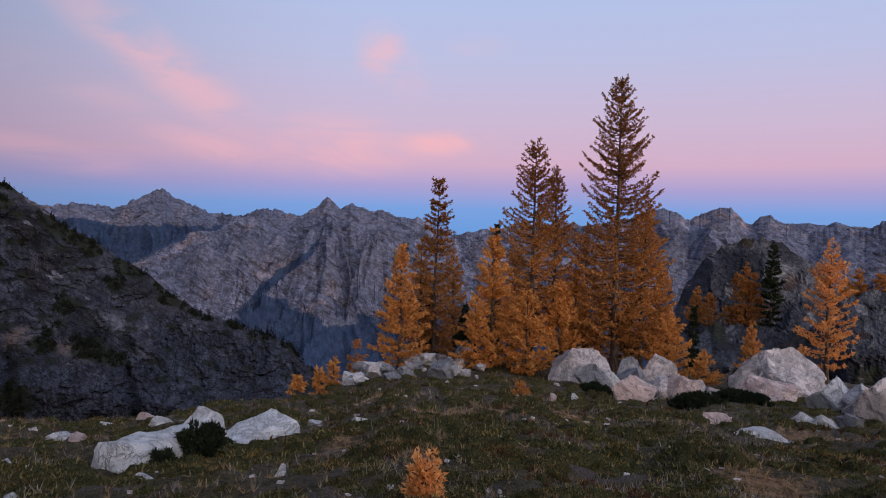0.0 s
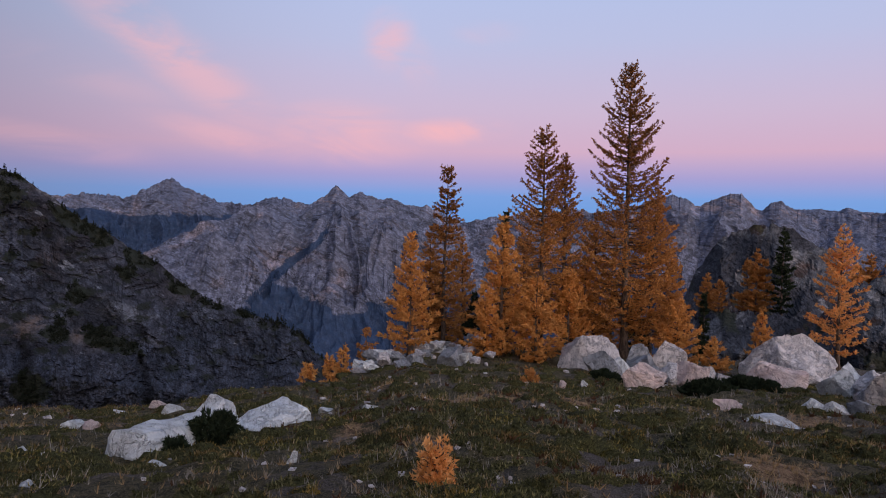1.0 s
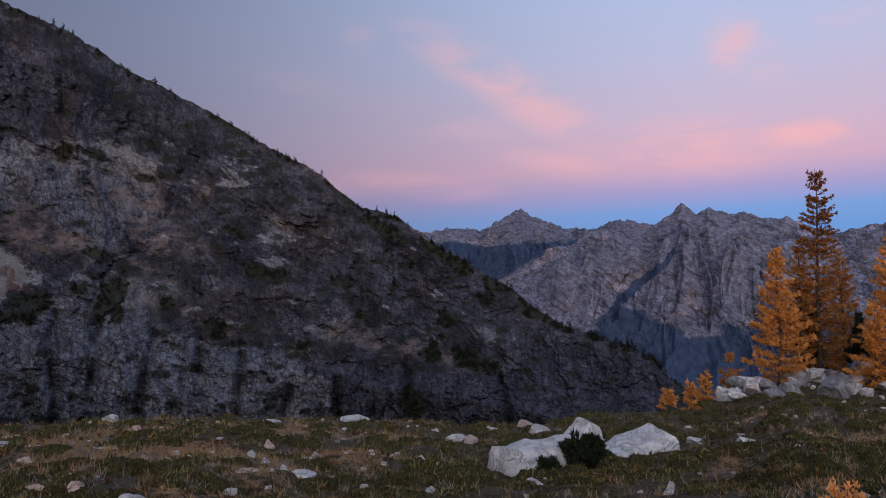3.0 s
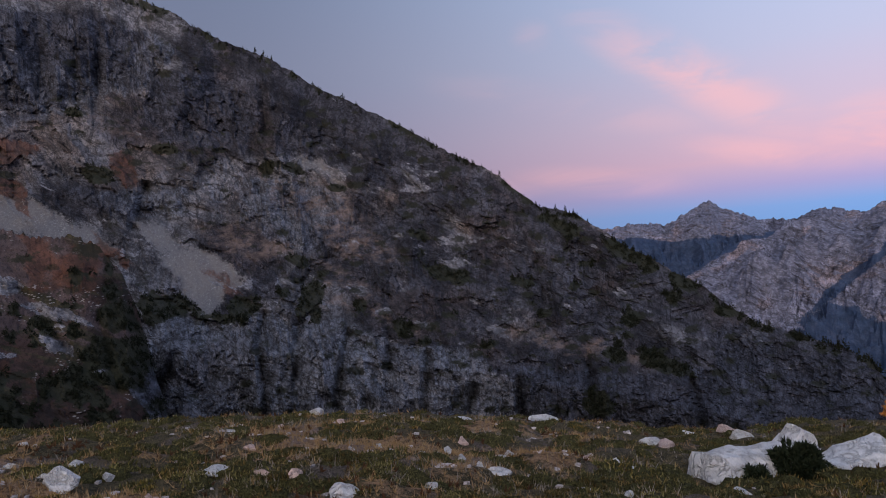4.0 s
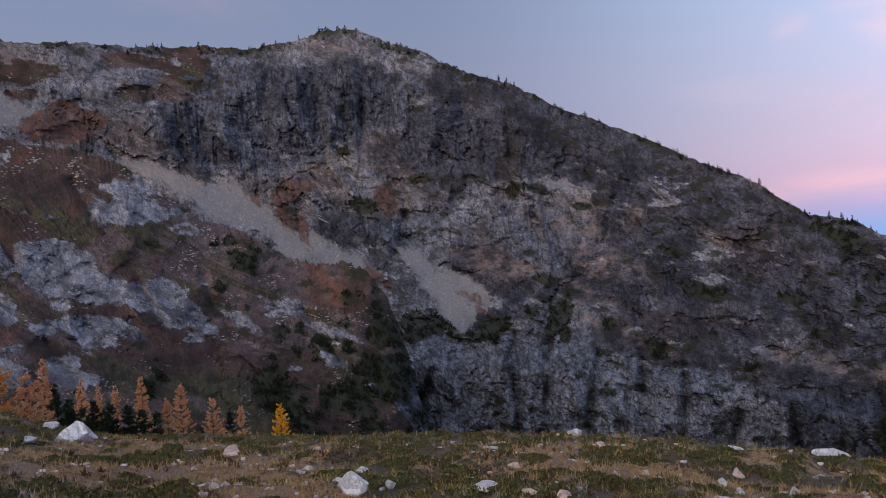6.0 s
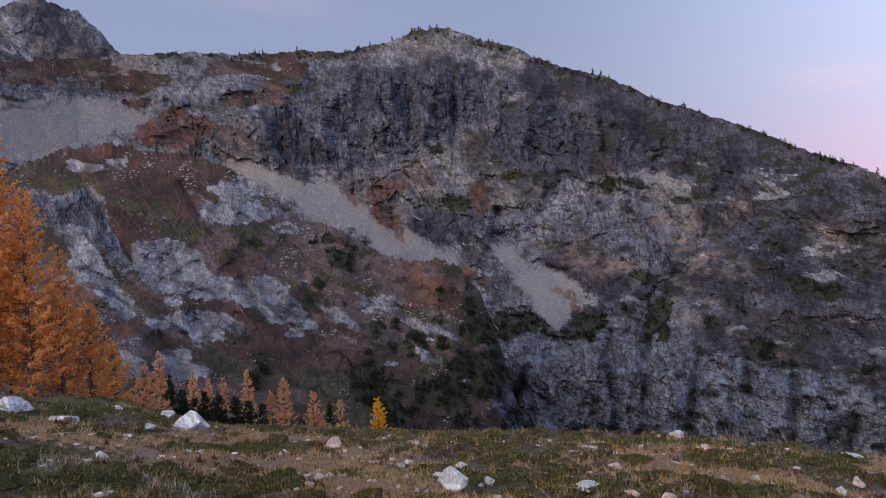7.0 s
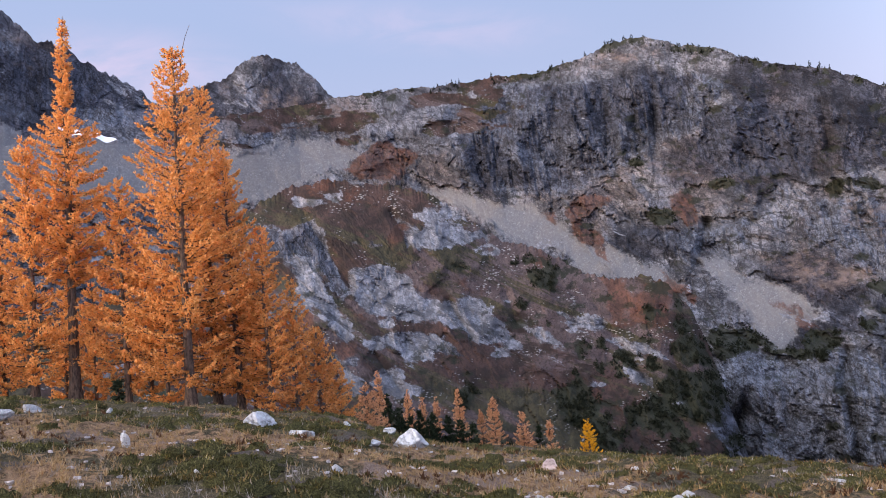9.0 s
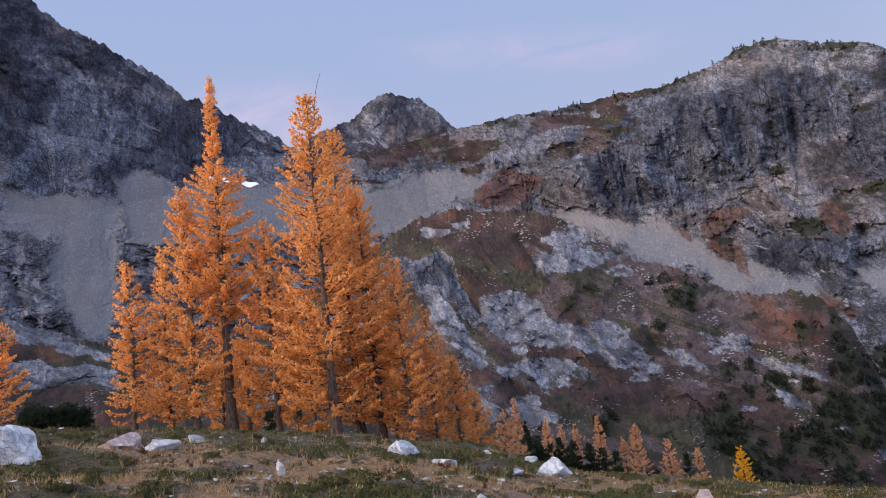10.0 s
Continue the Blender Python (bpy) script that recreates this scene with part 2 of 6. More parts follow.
# ---- materials ----
def rock_material(name, dark, mid, warm, scale, forest=None, gloom=1.0):
    """Mountain rock with scree, autumn heath and shrubs where the mesh's zones say so. scale: metres of the coarse grain on the face."""
    m, n = material(name)
    at = n.add("ShaderNodeAttribute")
    at.attribute_name = "face_place"

    def place(sx, sy, turn=0.0):
        mp = n.add("ShaderNodeMapping")
        n.put(mp.inputs["Vector"], at.outputs["Vector"])
        mp.inputs["Scale"].default_value, mp.inputs["Rotation"].default_value = (sx / scale, sy / scale, 1 / scale), (0, 0, turn)
        return mp.outputs[0]

    p = place(1, 1)
    lie = n.add("ShaderNodeMapping")
    lie.vector_type = "TEXTURE"
    n.put(lie.inputs["Vector"], at.outputs["Vector"])
    lie.inputs["Scale"].default_value, lie.inputs["Rotation"].default_value = (2.6 * scale, 0.75 * scale, scale), (0, 0, radians(30))
    dip = lie.outputs[0]
    tall, slant = place(1, 0.5), place(0.5, 1.0, 0.6)
    big, fine, grain = n.noise(p, 0.22, 6, 0.62, 0.5), n.noise(p, 2.0, 8, 0.75), n.noise(p, 7.0, 5, 0.75)
    crack = n.noise(tall, 1.0, 9, 0.74, 1.2)

    def tone(vec, size, rough):
        bent = n.add("ShaderNodeVectorMath")
        nz = n.add("ShaderNodeTexNoise")
        n.put(nz.inputs["Vector"], vec)
        nz.inputs["Scale"].default_value, nz.inputs["Detail"].default_value = size * 1.3, 4
        bent.operation = "MULTIPLY_ADD"
        n.put(bent.inputs[0], nz.outputs["Color"])
        bent.inputs[1].default_value = (rough / size,) * 3
        n.put(bent.inputs[2], vec)
        c = n.add("ShaderNodeTexVoronoi")
        n.put(c.inputs["Vector"], bent.outputs[0])
        c.inputs["Scale"].default_value = size
        sp = n.add("ShaderNodeSeparateXYZ")
        n.put(sp.inputs[0], c.outputs["Color"])
        return sp.outputs[0]

    def some_of(fac, share, one, two):
        return n.mix(n.math("MULTIPLY", fac, share), one, two)

    tint = tuple(3 * c / sum(mid) for c in mid)

    def hued(value):
        return tuple(value * c for c in tint)

    tones = n.math("ADD", n.math("MULTIPLY", tone(slant, 1.1, 0.8), 0.45), n.math("MULTIPLY", tone(tall, 4.5, 0.8), 0.55))
    light, black = tuple(1.5 * c for c in mid), (0.018, 0.018, 0.022)
    patch = n.math("ADD", n.math("MULTIPLY", n.noise(p, 0.5, 8, 0.68, 0.4), 0.65), n.math("MULTIPLY", n.noise(slant, 0.9, 5, 0.66, 0.6), 0.35))
    rock = n.ramp(patch, [(0.36, dark), (0.46, tuple(0.65 * c for c in mid)), (0.52, mid), (0.60, light), (0.68, mid)])
    rock = some_of(n.smooth(big, 0.50, 0.62), 0.6, rock, n.mix(n.smooth(fine, 0.4, 0.6), tuple(0.55 * c for c in warm), warm))
    rock = some_of(n.smooth(grain, 0.54, 0.74), 0.6, rock, n.mix(0.5, rock, tuple(2.2 * c for c in mid)))
    rock = some_of(n.smooth(grain, 0.48, 0.34), 0.7, rock, n.mix(0.65, rock, black))
    rock = some_of(n.smooth(tones, 0.5, 0.15), 0.65, rock, n.mix(0.7, rock, black))
    rock = some_of(n.smooth(tones, 0.6, 0.9), 0.45, rock, n.mix(0.5, rock, tuple(2.3 * c for c in mid)))
    # crevices along the dip and thin cracks, their inner shade drawn as dark colour
    strata = n.noise(dip, 1.5, 8, 0.72, 0.5)
    rock = some_of(n.smooth(strata, 0.47, 0.38), 0.85, rock, n.mix(0.75, rock, black))
    rock = some_of(n.smooth(strata, 0.57, 0.65), 0.45, rock, n.mix(0.5, rock, tuple(2.2 * c for c in mid)))
    thin = n.math("MINIMUM", n.math("ABSOLUTE", n.math("SUBTRACT", n.noise(tall, 0.7, 7, 0.65, 0.9), 0.5)), n.math("ABSOLUTE", n.math("SUBTRACT", n.noise(slant, 0.9, 7, 0.65, 0.9), 0.5)))
    grit = n.noise(place(1, 0.8, 0.4), 17.0, 4, 0.8)
    a, b, z = n.zones("zone_a"), n.zones("zone_b"), n.zones("zone_c")
    ragged = n.math("ADD", n.math("MULTIPLY", n.math("SUBTRACT", n.noise(p, 1.4, 8, 0.74), 0.5), 1.0), n.math("MULTIPLY", n.math("SUBTRACT", grain, 0.5), 0.7))

    def edge(value, lo=0.42, hi=0.56):
        return n.smooth(n.math("ADD", value, ragged), lo, hi)

    # steep walls: blue-grey stone in upright shafts, joints black with their shade painted in
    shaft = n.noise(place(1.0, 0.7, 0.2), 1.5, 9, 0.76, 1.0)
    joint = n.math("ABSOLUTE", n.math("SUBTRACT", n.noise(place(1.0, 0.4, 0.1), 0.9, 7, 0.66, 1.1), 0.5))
    stone = n.ramp(shaft, [(0.36, tuple(0.42 * c for c in mid)), (0.45, tuple(0.9 * c * k for c, k in zip(mid, (0.9, 1.0, 1.12)))), (0.56, tuple(1.45 * c * k for c, k in zip(mid, (0.9, 1.0, 1.1)))), (0.66, tuple(2.1 * c for c in mid))])
    stone = n.mix(0.35, stone, rock)
    stone = some_of(n.smooth(n.noise(place(1.0, 0.6, -0.15), 4.5, 7, 0.76), 0.46, 0.36), 0.7, stone, n.mix(0.7, stone, black))
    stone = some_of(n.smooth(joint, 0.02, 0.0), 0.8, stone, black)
    stone = some_of(n.smooth(grit, 0.46, 0.34), 0.5, stone, n.mix(0.7, stone, black))
    rock = some_of(edge(z[1], 0.3, 0.7), 0.9, rock, stone)
    # finer cracks, again with the shade inside them in the colour
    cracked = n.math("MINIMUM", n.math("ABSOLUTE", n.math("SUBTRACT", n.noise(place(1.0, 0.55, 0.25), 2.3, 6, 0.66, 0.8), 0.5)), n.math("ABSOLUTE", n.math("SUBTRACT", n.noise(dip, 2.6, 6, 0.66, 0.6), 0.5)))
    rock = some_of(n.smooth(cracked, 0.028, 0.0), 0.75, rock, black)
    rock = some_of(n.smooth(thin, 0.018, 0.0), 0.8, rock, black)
    rock = some_of(n.smooth(grit, 0.48, 0.36), 0.65, rock, n.mix(0.7, rock, black))
    rock = some_of(n.smooth(grit, 0.57, 0.68), 0.5, rock, n.mix(0.5, rock, tuple(2.5 * c for c in mid)))
    # gloom darkens the rock colour; on far ranges it is painted gully shade
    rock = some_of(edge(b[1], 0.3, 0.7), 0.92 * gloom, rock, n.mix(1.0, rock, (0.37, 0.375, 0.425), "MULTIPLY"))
    rock = some_of(n.math("MULTIPLY", edge(b[2], 0.4, 1.1), n.smooth(n.noise(slant, 1.7, 7, 0.74), 0.44, 0.6)), 0.55, rock, n.mix(n.smooth(fine, 0.38, 0.62), tuple(0.7 * c for c in warm), tuple(1.25 * c for c in warm)))
    scree = n.mix(n.smooth(big, 0.42, 0.58), (0.118, 0.122, 0.137), (0.155, 0.145, 0.144))
    scree = some_of(n.smooth(n.noise(place(1.0, 0.35, -0.7), 1.6, 6, 0.7), 0.42, 0.6), 0.7, scree, n.mix(0.6, scree, (0.10, 0.10, 0.11)))
    scree = some_of(n.smooth(grain, 0.5, 0.7), 0.5, scree, (0.26, 0.258, 0.265))
    scree = some_of(n.smooth(grit, 0.56, 0.68), 0.6, scree, (0.30, 0.298, 0.305))
    scree = some_of(n.smooth(n.noise(p, 3.2, 7, 0.75), 0.46, 0.36), 0.55, scree, (0.09, 0.088, 0.09))
    scree = some_of(n.smooth(grit, 0.48, 0.32), 0.5, scree, (0.07, 0.07, 0.075))
    rock = some_of(n.smooth(n.math("ADD", a[0], n.math("MULTIPLY", ragged, 1.5)), 0.34, 0.72), 0.93, rock, scree)
    heath = n.mix(n.smooth(n.noise(p, 1.1, 7, 0.72), 0.42, 0.58), (0.022, 0.015, 0.013), (0.052, 0.031, 0.027))
    heath = n.mix(n.smooth(n.noise(dip, 0.5, 6, 0.7, 0.6), 0.5, 0.56), heath, n.mix(n.smooth(fine, 0.42, 0.58), (0.02, 0.019, 0.012), (0.05, 0.043, 0.024)))
    heath = n.mix(n.smooth(n.noise(dip, 0.4, 6, 0.7, 0.9), 0.55, 0.6), heath, n.mix(n.smooth(fine, 0.4, 0.6), (0.05, 0.037, 0.038), (0.09, 0.066, 0.065)))
    heath = some_of(n.smooth(grit, 0.5, 0.36), 0.8, heath, (0.016, 0.013, 0.012))
    rock = some_of(edge(a[1]), 0.96, rock, heath)
    rust = n.mix(n.smooth(fine, 0.4, 0.62), (0.042, 0.023, 0.018), (0.105, 0.047, 0.032))
    rust = some_of(n.smooth(grit, 0.48, 0.34), 0.7, rust, (0.022, 0.015, 0.012))
    rock = some_of(edge(z[0], 0.44, 0.72), 0.75, rock, rust)
    # bare slabs, cracked along their dip; on far ranges also the painted light of ribs
    slab = n.mix(n.smooth(fine, 0.40, 0.58), hued(0.09), n.mix(n.smooth(grain, 0.4, 0.66), hued(0.145), hued(0.30)))
    slab = some_of(n.smooth(strata, 0.49, 0.41), 0.85, slab, hued(0.045))
    slab = some_of(n.smooth(n.noise(dip, 3.6, 7, 0.75, 0.3), 0.48, 0.40), 0.7, slab, hued(0.05))
    slab = some_of(n.smooth(grit, 0.48, 0.36), 0.7, slab, hued(0.045))
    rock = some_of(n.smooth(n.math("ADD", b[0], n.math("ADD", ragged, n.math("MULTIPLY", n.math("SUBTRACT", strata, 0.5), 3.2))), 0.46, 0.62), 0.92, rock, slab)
    # blocks of pale talus strewn over slabs, scree and heath
    spread = n.math("MULTIPLY", n.smooth(n.noise(p, 0.9, 5, 0.7), 0.5, 0.62), n.math("MAXIMUM", n.math("MAXIMUM", a[0], a[1]), b[0]))
    for size, share in ((19.0, 0.3), (10.0, 0.17)):
        fleck = n.math("MULTIPLY", n.smooth(n.math("ADD", n.cells(slant, size), n.math("MULTIPLY", n.math("SUBTRACT", fine, 0.5), 0.9)), share, share - 0.1), n.smooth(spread, 0.15, 0.6))
        rock = some_of(fleck, 0.6, rock, (0.26, 0.255, 0.26))
    shrub = forest or (0.017, 0.019, 0.013)
    # single low bushes dotted over the slopes
    for size, share, k in ((1.5, 0.33, 1.0), (3.1, 0.3, 0.8)):
        spot = n.math("ADD", n.cells(slant, size), n.math("MULTIPLY", n.math("SUBTRACT", n.noise(p, 4.0 * size, 4, 0.7), 0.5), 0.7))
        spot = n.math("MULTIPLY", n.smooth(spot, share, share - 0.12), n.smooth(n.math("ADD", z[2], n.math("MULTIPLY", n.math("SUBTRACT", n.noise(p, 0.7, 4, 0.65), 0.5), 1.8)), 0.35, 0.6))
        rock = some_of(spot, 0.85 * k, rock, shrub)
    shrub = n.mix(n.smooth(fine, 0.4, 0.62), shrub, tuple(1.5 * c for c in shrub))
    rock = some_of(edge(a[2], 0.48, 0.6), 0.9, rock, shrub)
    high = n.math("ADD", n.math("MULTIPLY", crack, 1.0), n.math("MULTIPLY", n.math("ADD", fine, n.math("MULTIPLY", grain, 0.5)), 0.5))
    high = n.math("ADD", high, n.math("MULTIPLY", n.smooth(thin, 0.0, 0.05), 0.25))
    high = n.math("MULTIPLY", high, n.math("SUBTRACT", 1.0, n.math("MULTIPLY", n.math("MAXIMUM", n.smooth(a[0], 0.1, 0.4), n.smooth(a[1], 0.1, 0.4)), 0.75)))
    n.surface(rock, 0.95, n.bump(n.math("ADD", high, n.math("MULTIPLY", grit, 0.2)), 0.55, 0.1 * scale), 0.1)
    return m


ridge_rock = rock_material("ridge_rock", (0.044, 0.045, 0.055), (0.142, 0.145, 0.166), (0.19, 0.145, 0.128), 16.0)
# distance haze is put into these colours: rock and forest are tinted blue
hazy_far_rock = rock_material("hazy_far_rock", (0.055, 0.072, 0.125), (0.19, 0.21, 0.305), (0.40, 0.31, 0.32), 42.0, (0.02, 0.038, 0.08), 0.8)
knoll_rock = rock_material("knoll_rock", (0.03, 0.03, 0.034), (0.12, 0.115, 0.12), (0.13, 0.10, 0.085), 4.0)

soil, n = material("heath_ground")
p = n.place()
z = n.zones("zone_a")
a, b, c = n.noise(p, 0.9, 6, 0.65, 0.5), n.noise(p, 6.0, 6, 0.7), n.noise(p, 40.0, 4, 0.7)
heath = n.mix(n.smooth(b, 0.4, 0.6), (0.03, 0.029, 0.017), (0.095, 0.08, 0.042))
heath = n.mix(n.smooth(c, 0.5, 0.64), heath, (0.19, 0.155, 0.10))
heath = n.mix(n.smooth(a, 0.52, 0.62), heath, n.mix(n.smooth(c, 0.4, 0.6), (0.06, 0.05, 0.045), (0.16, 0.135, 0.12)))
dry = n.mix(n.smooth(b, 0.38, 0.64), (0.13, 0.078, 0.05), (0.36, 0.225, 0.14))
dry = n.mix(n.smooth(c, 0.48, 0.66), dry, (0.42, 0.30, 0.185))
dry = n.mix(n.smooth(n.noise(p, 2.6, 6, 0.7), 0.52, 0.6), dry, n.mix(n.smooth(c, 0.4, 0.6), (0.07, 0.045, 0.03), (0.2, 0.125, 0.075)))
dry = n.mix(n.smooth(a, 0.52, 0.6), dry, n.mix(n.smooth(c, 0.42, 0.6), (0.16, 0.112, 0.095), (0.33, 0.25, 0.215)))
ground_color = n.mix(n.smooth(n.math("ADD", z[0], n.math("MULTIPLY", n.math("SUBTRACT", b, 0.5), 1.6)), 0.3, 0.7), heath, dry)
# valley beyond the meadow: dark forest tone with distance haze tinted in
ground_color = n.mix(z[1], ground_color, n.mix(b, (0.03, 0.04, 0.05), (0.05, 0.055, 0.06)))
litter = n.noise(n.place((1, 1, 1), (0, 0, 0.4)), 110.0, 3, 0.7)
ground_color = n.mix(n.math("MULTIPLY", n.smooth(litter, 0.47, 0.38), 0.7), ground_color, n.mix(0.7, ground_color, (0.02, 0.016, 0.012)))
ground_color = n.mix(n.math("MULTIPLY", n.smooth(litter, 0.56, 0.64), 0.5), ground_color, n.mix(0.5, ground_color, (0.36, 0.29, 0.21)))
n.surface(ground_color, 0.95, n.bump(n.math("ADD", n.math("ADD", b, c), litter), 0.9, 0.05), 0.1)


def stone_material(name, low, high, spot, lichen, patch=0.62, worn=1.0):
    m, n = material(name)
    p = n.place()
    a, b, c = n.noise(p, 1.6, 6, 0.65, 0.6), n.noise(p, 9.0, 7, 0.72), n.noise(p, 55.0, 4, 0.7)
    col = n.mix(n.smooth(a, 0.35, 0.65), low, high)
    col = n.mix(n.math("MULTIPLY", n.smooth(c, 0.55, 0.7), 0.5), col, spot)
    col = n.mix(n.smooth(b, patch, patch + 0.1), col, lichen)
    streak = n.noise(n.place((1, 1, 0.25), (0.5, 0.3, 0)), 3.2, 8, 0.75, 1.2)
    col = n.mix(n.math("MULTIPLY", n.smooth(streak, 0.53, 0.62), 0.75 * worn), col, lichen)
    split = n.math("MINIMUM", n.math("ABSOLUTE", n.math("SUBTRACT", n.noise(p, 1.3, 5, 0.6, 0.8), 0.5)), n.math("ABSOLUTE", n.math("SUBTRACT", n.noise(n.place((1, 1, 1), (0.9, 0.4, 0.2)), 2.4, 4, 0.6, 0.5), 0.5)))
    col = n.mix(n.math("MULTIPLY", n.smooth(split, 0.008, 0.001), 0.75 * worn), col, (0.05, 0.05, 0.055))
    col = n.mix(n.math("MULTIPLY", n.smooth(n.noise(p, 22.0, 5, 0.75), 0.53, 0.62), 0.55 * worn), col, lichen)
    info = n.add("ShaderNodeObjectInfo").outputs["Random"]
    col = n.mix(n.math("MULTIPLY", info, 0.25), col, n.mix(0.5, col, (0.2, 0.2, 0.2)))
    h = n.math("ADD", n.math("ADD", n.math("MULTIPLY", n.cells(p, 3.4), 0.5), n.smooth(split, 0.0, 0.03)), n.math("ADD", b, n.math("MULTIPLY", c, 0.25)))
    n.surface(col, 0.88, n.bump(h, 0.9, 0.08), 0.2)
    return m


white_stone = stone_material("white_granite", (0.60, 0.62, 0.66), (0.76, 0.78, 0.81), (0.30, 0.30, 0.31), (0.26, 0.26, 0.27), 0.62, 0.4)
pink_stone = stone_material("pink_granite", (0.58, 0.44, 0.42), (0.74, 0.61, 0.59), (0.28, 0.24, 0.24), (0.26, 0.22, 0.22), 0.6, 0.35)
pale_stone = stone_material("pale_lichened_granite", (0.52, 0.49, 0.51), (0.76, 0.69, 0.69), (0.24, 0.24, 0.27), (0.24, 0.24, 0.27), 0.56, 0.6)
grey_stone = stone_material("grey_granite", (0.22, 0.23, 0.26), (0.38, 0.39, 0.43), (0.11, 0.11, 0.12), (0.1, 0.1, 0.105), 0.58, 0.5)


def needle_material(name, one, two, three, through_light=0.35):
    m, n = material(name)
    geo = n.add("ShaderNodeNewGeometry").outputs["Random Per Island"]
    info = n.add("ShaderNodeObjectInfo").outputs["Random"]
    patch = n.noise(n.place(), 0.9, 3)
    col = n.ramp(geo, [(0.0, one), (0.55, two), (1.0, three)])
    col = n.mix(n.math("MULTIPLY", n.smooth(patch, 0.4, 0.7), 0.5), col, one)
    col = n.mix(n.math("MULTIPLY", info, 0.3), col, two)
    n.leaf(col, through_light)
    return m


gold_needles = needle_material("golden_larch_needles", (0.57, 0.265, 0.085), (0.84, 0.425, 0.155), (0.93, 0.57, 0.255), 0.6)
buff_needles = needle_material("buff_larch_needles", (0.48, 0.255, 0.14), (0.62, 0.35, 0.20), (0.74, 0.46, 0.28), 0.5)
amber_needles = needle_material("amber_larch_needles", (0.50, 0.23, 0.07), (0.68, 0.335, 0.105), (0.80, 0.45, 0.16), 0.5)
rust_needles = needle_material("rust_larch_needles", (0.36, 0.155, 0.052), (0.52, 0.24, 0.078), (0.66, 0.335, 0.115), 0.5)
old_needles, n = material("old_larch_needles")
# browner where the crown thins towards its top
low = n.ramp(n.add("ShaderNodeNewGeometry").outputs["Random Per Island"], [(0.0, (0.34, 0.15, 0.05)), (0.55, (0.52, 0.24, 0.075)), (1.0, (0.66, 0.34, 0.115))])
lift = n.add("ShaderNodeSeparateXYZ")
n.put(lift.inputs[0], n.place())
n.leaf(n.mix(n.smooth(lift.outputs[2], 4.0, 9.5), low, n.mix(1.0, low, (0.52, 0.48, 0.55), "MULTIPLY")), 0.4)
yellow_needles = needle_material("yellow_larch_needles", (0.58, 0.28, 0.02), (0.74, 0.40, 0.03), (0.82, 0.5, 0.06))
slope_leaf = needle_material("mountain_shrub_leaves", (0.013, 0.016, 0.012), (0.02, 0.024, 0.017), (0.032, 0.034, 0.024), 0.15)
green_needles = needle_material("conifer_needles", (0.016, 0.022, 0.015), (0.025, 0.035, 0.022), (0.04, 0.05, 0.028), 0.15)
heather_leaf, n = material("heather_leaves")
p = n.place()
twig = n.ramp(n.add("ShaderNodeNewGeometry").outputs["Random Per Island"], [(0.0, (0.036, 0.038, 0.018)), (0.4, (0.108, 0.102, 0.046)), (0.8, (0.18, 0.166, 0.074)), (0.97, (0.24, 0.22, 0.115)), (1.0, (0.32, 0.29, 0.25))])
twig = n.mix(n.smooth(n.noise(p, 1.3, 4, 0.6), 0.48, 0.6), twig, n.mix(1.0, twig, (1.15, 0.88, 0.78), "MULTIPLY"))
twig = n.mix(n.smooth(n.noise(p, 1.7, 4, 0.6), 0.49, 0.58), twig, n.mix(1.0, twig, (0.5, 0.52, 0.48), "MULTIPLY"))
twig = n.mix(n.smooth(n.noise(p, 0.55, 3, 0.6), 0.5, 0.62), twig, n.mix(1.0, twig, (1.3, 1.25, 0.95), "MULTIPLY"))
n.leaf(twig, 0.25)
dead_stem = needle_material("dead_stems", (0.16, 0.14, 0.12), (0.28, 0.25, 0.22), (0.45, 0.41, 0.36), 0.2)
dry_blade = needle_material("dry_grass_blades", (0.22, 0.135, 0.065), (0.36, 0.24, 0.125), (0.48, 0.37, 0.22), 0.3)
red_leaf = needle_material("brown_bilberry_leaves", (0.06, 0.03, 0.02), (0.095, 0.05, 0.028), (0.13, 0.08, 0.042), 0.25)

cushion, n = material("heather_cushion")
p = n.place()
b, c = n.noise(p, 9.0, 6, 0.7), n.noise(p, 45.0, 5, 0.75)
n.surface(n.mix(n.smooth(c, 0.4, 0.66), n.mix(n.smooth(b, 0.4, 0.6), (0.02, 0.022, 0.011), (0.055, 0.052, 0.024)), (0.13, 0.122, 0.05)), 1.0, n.bump(n.math("ADD", b, c), 1.0, 0.06), 0.05)

bark, n = material("larch_bark")
p = n.place((1, 1, 0.25))
a = n.noise(p, 14.0, 6, 0.7)
n.surface(n.mix(n.smooth(a, 0.35, 0.65), (0.035, 0.026, 0.022), (0.14, 0.10, 0.08)), 0.95, n.bump(a, 0.8, 0.03), 0.1)

snow, n = material("old_snow")
p = n.place()
n.surface(n.mix(n.noise(p, 0.4, 5), (0.7, 0.74, 0.8), (0.85, 0.86, 0.88)), 0.7, n.bump(n.noise(p, 1.2, 4), 0.5, 0.3))

# ---- the ground: one sheet from the feet to the horizon ----
AZ = np.concatenate([np.arange(-180, -44, 4.0), np.arange(-44, 136, 0.5), np.arange(136, 180, 4.0)])
RR = np.concatenate([[0.01], np.geomspace(0.4, 2.6, 8, endpoint=False), np.geomspace(2.6, 60, 190), np.geomspace(64, 4900, 44)])
gr, ga = np.meshgrid(RR, AZ, indexing="ij")
gx, gy = polar(ga, gr)
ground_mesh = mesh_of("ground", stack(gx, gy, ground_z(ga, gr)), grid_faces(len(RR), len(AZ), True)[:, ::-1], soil)


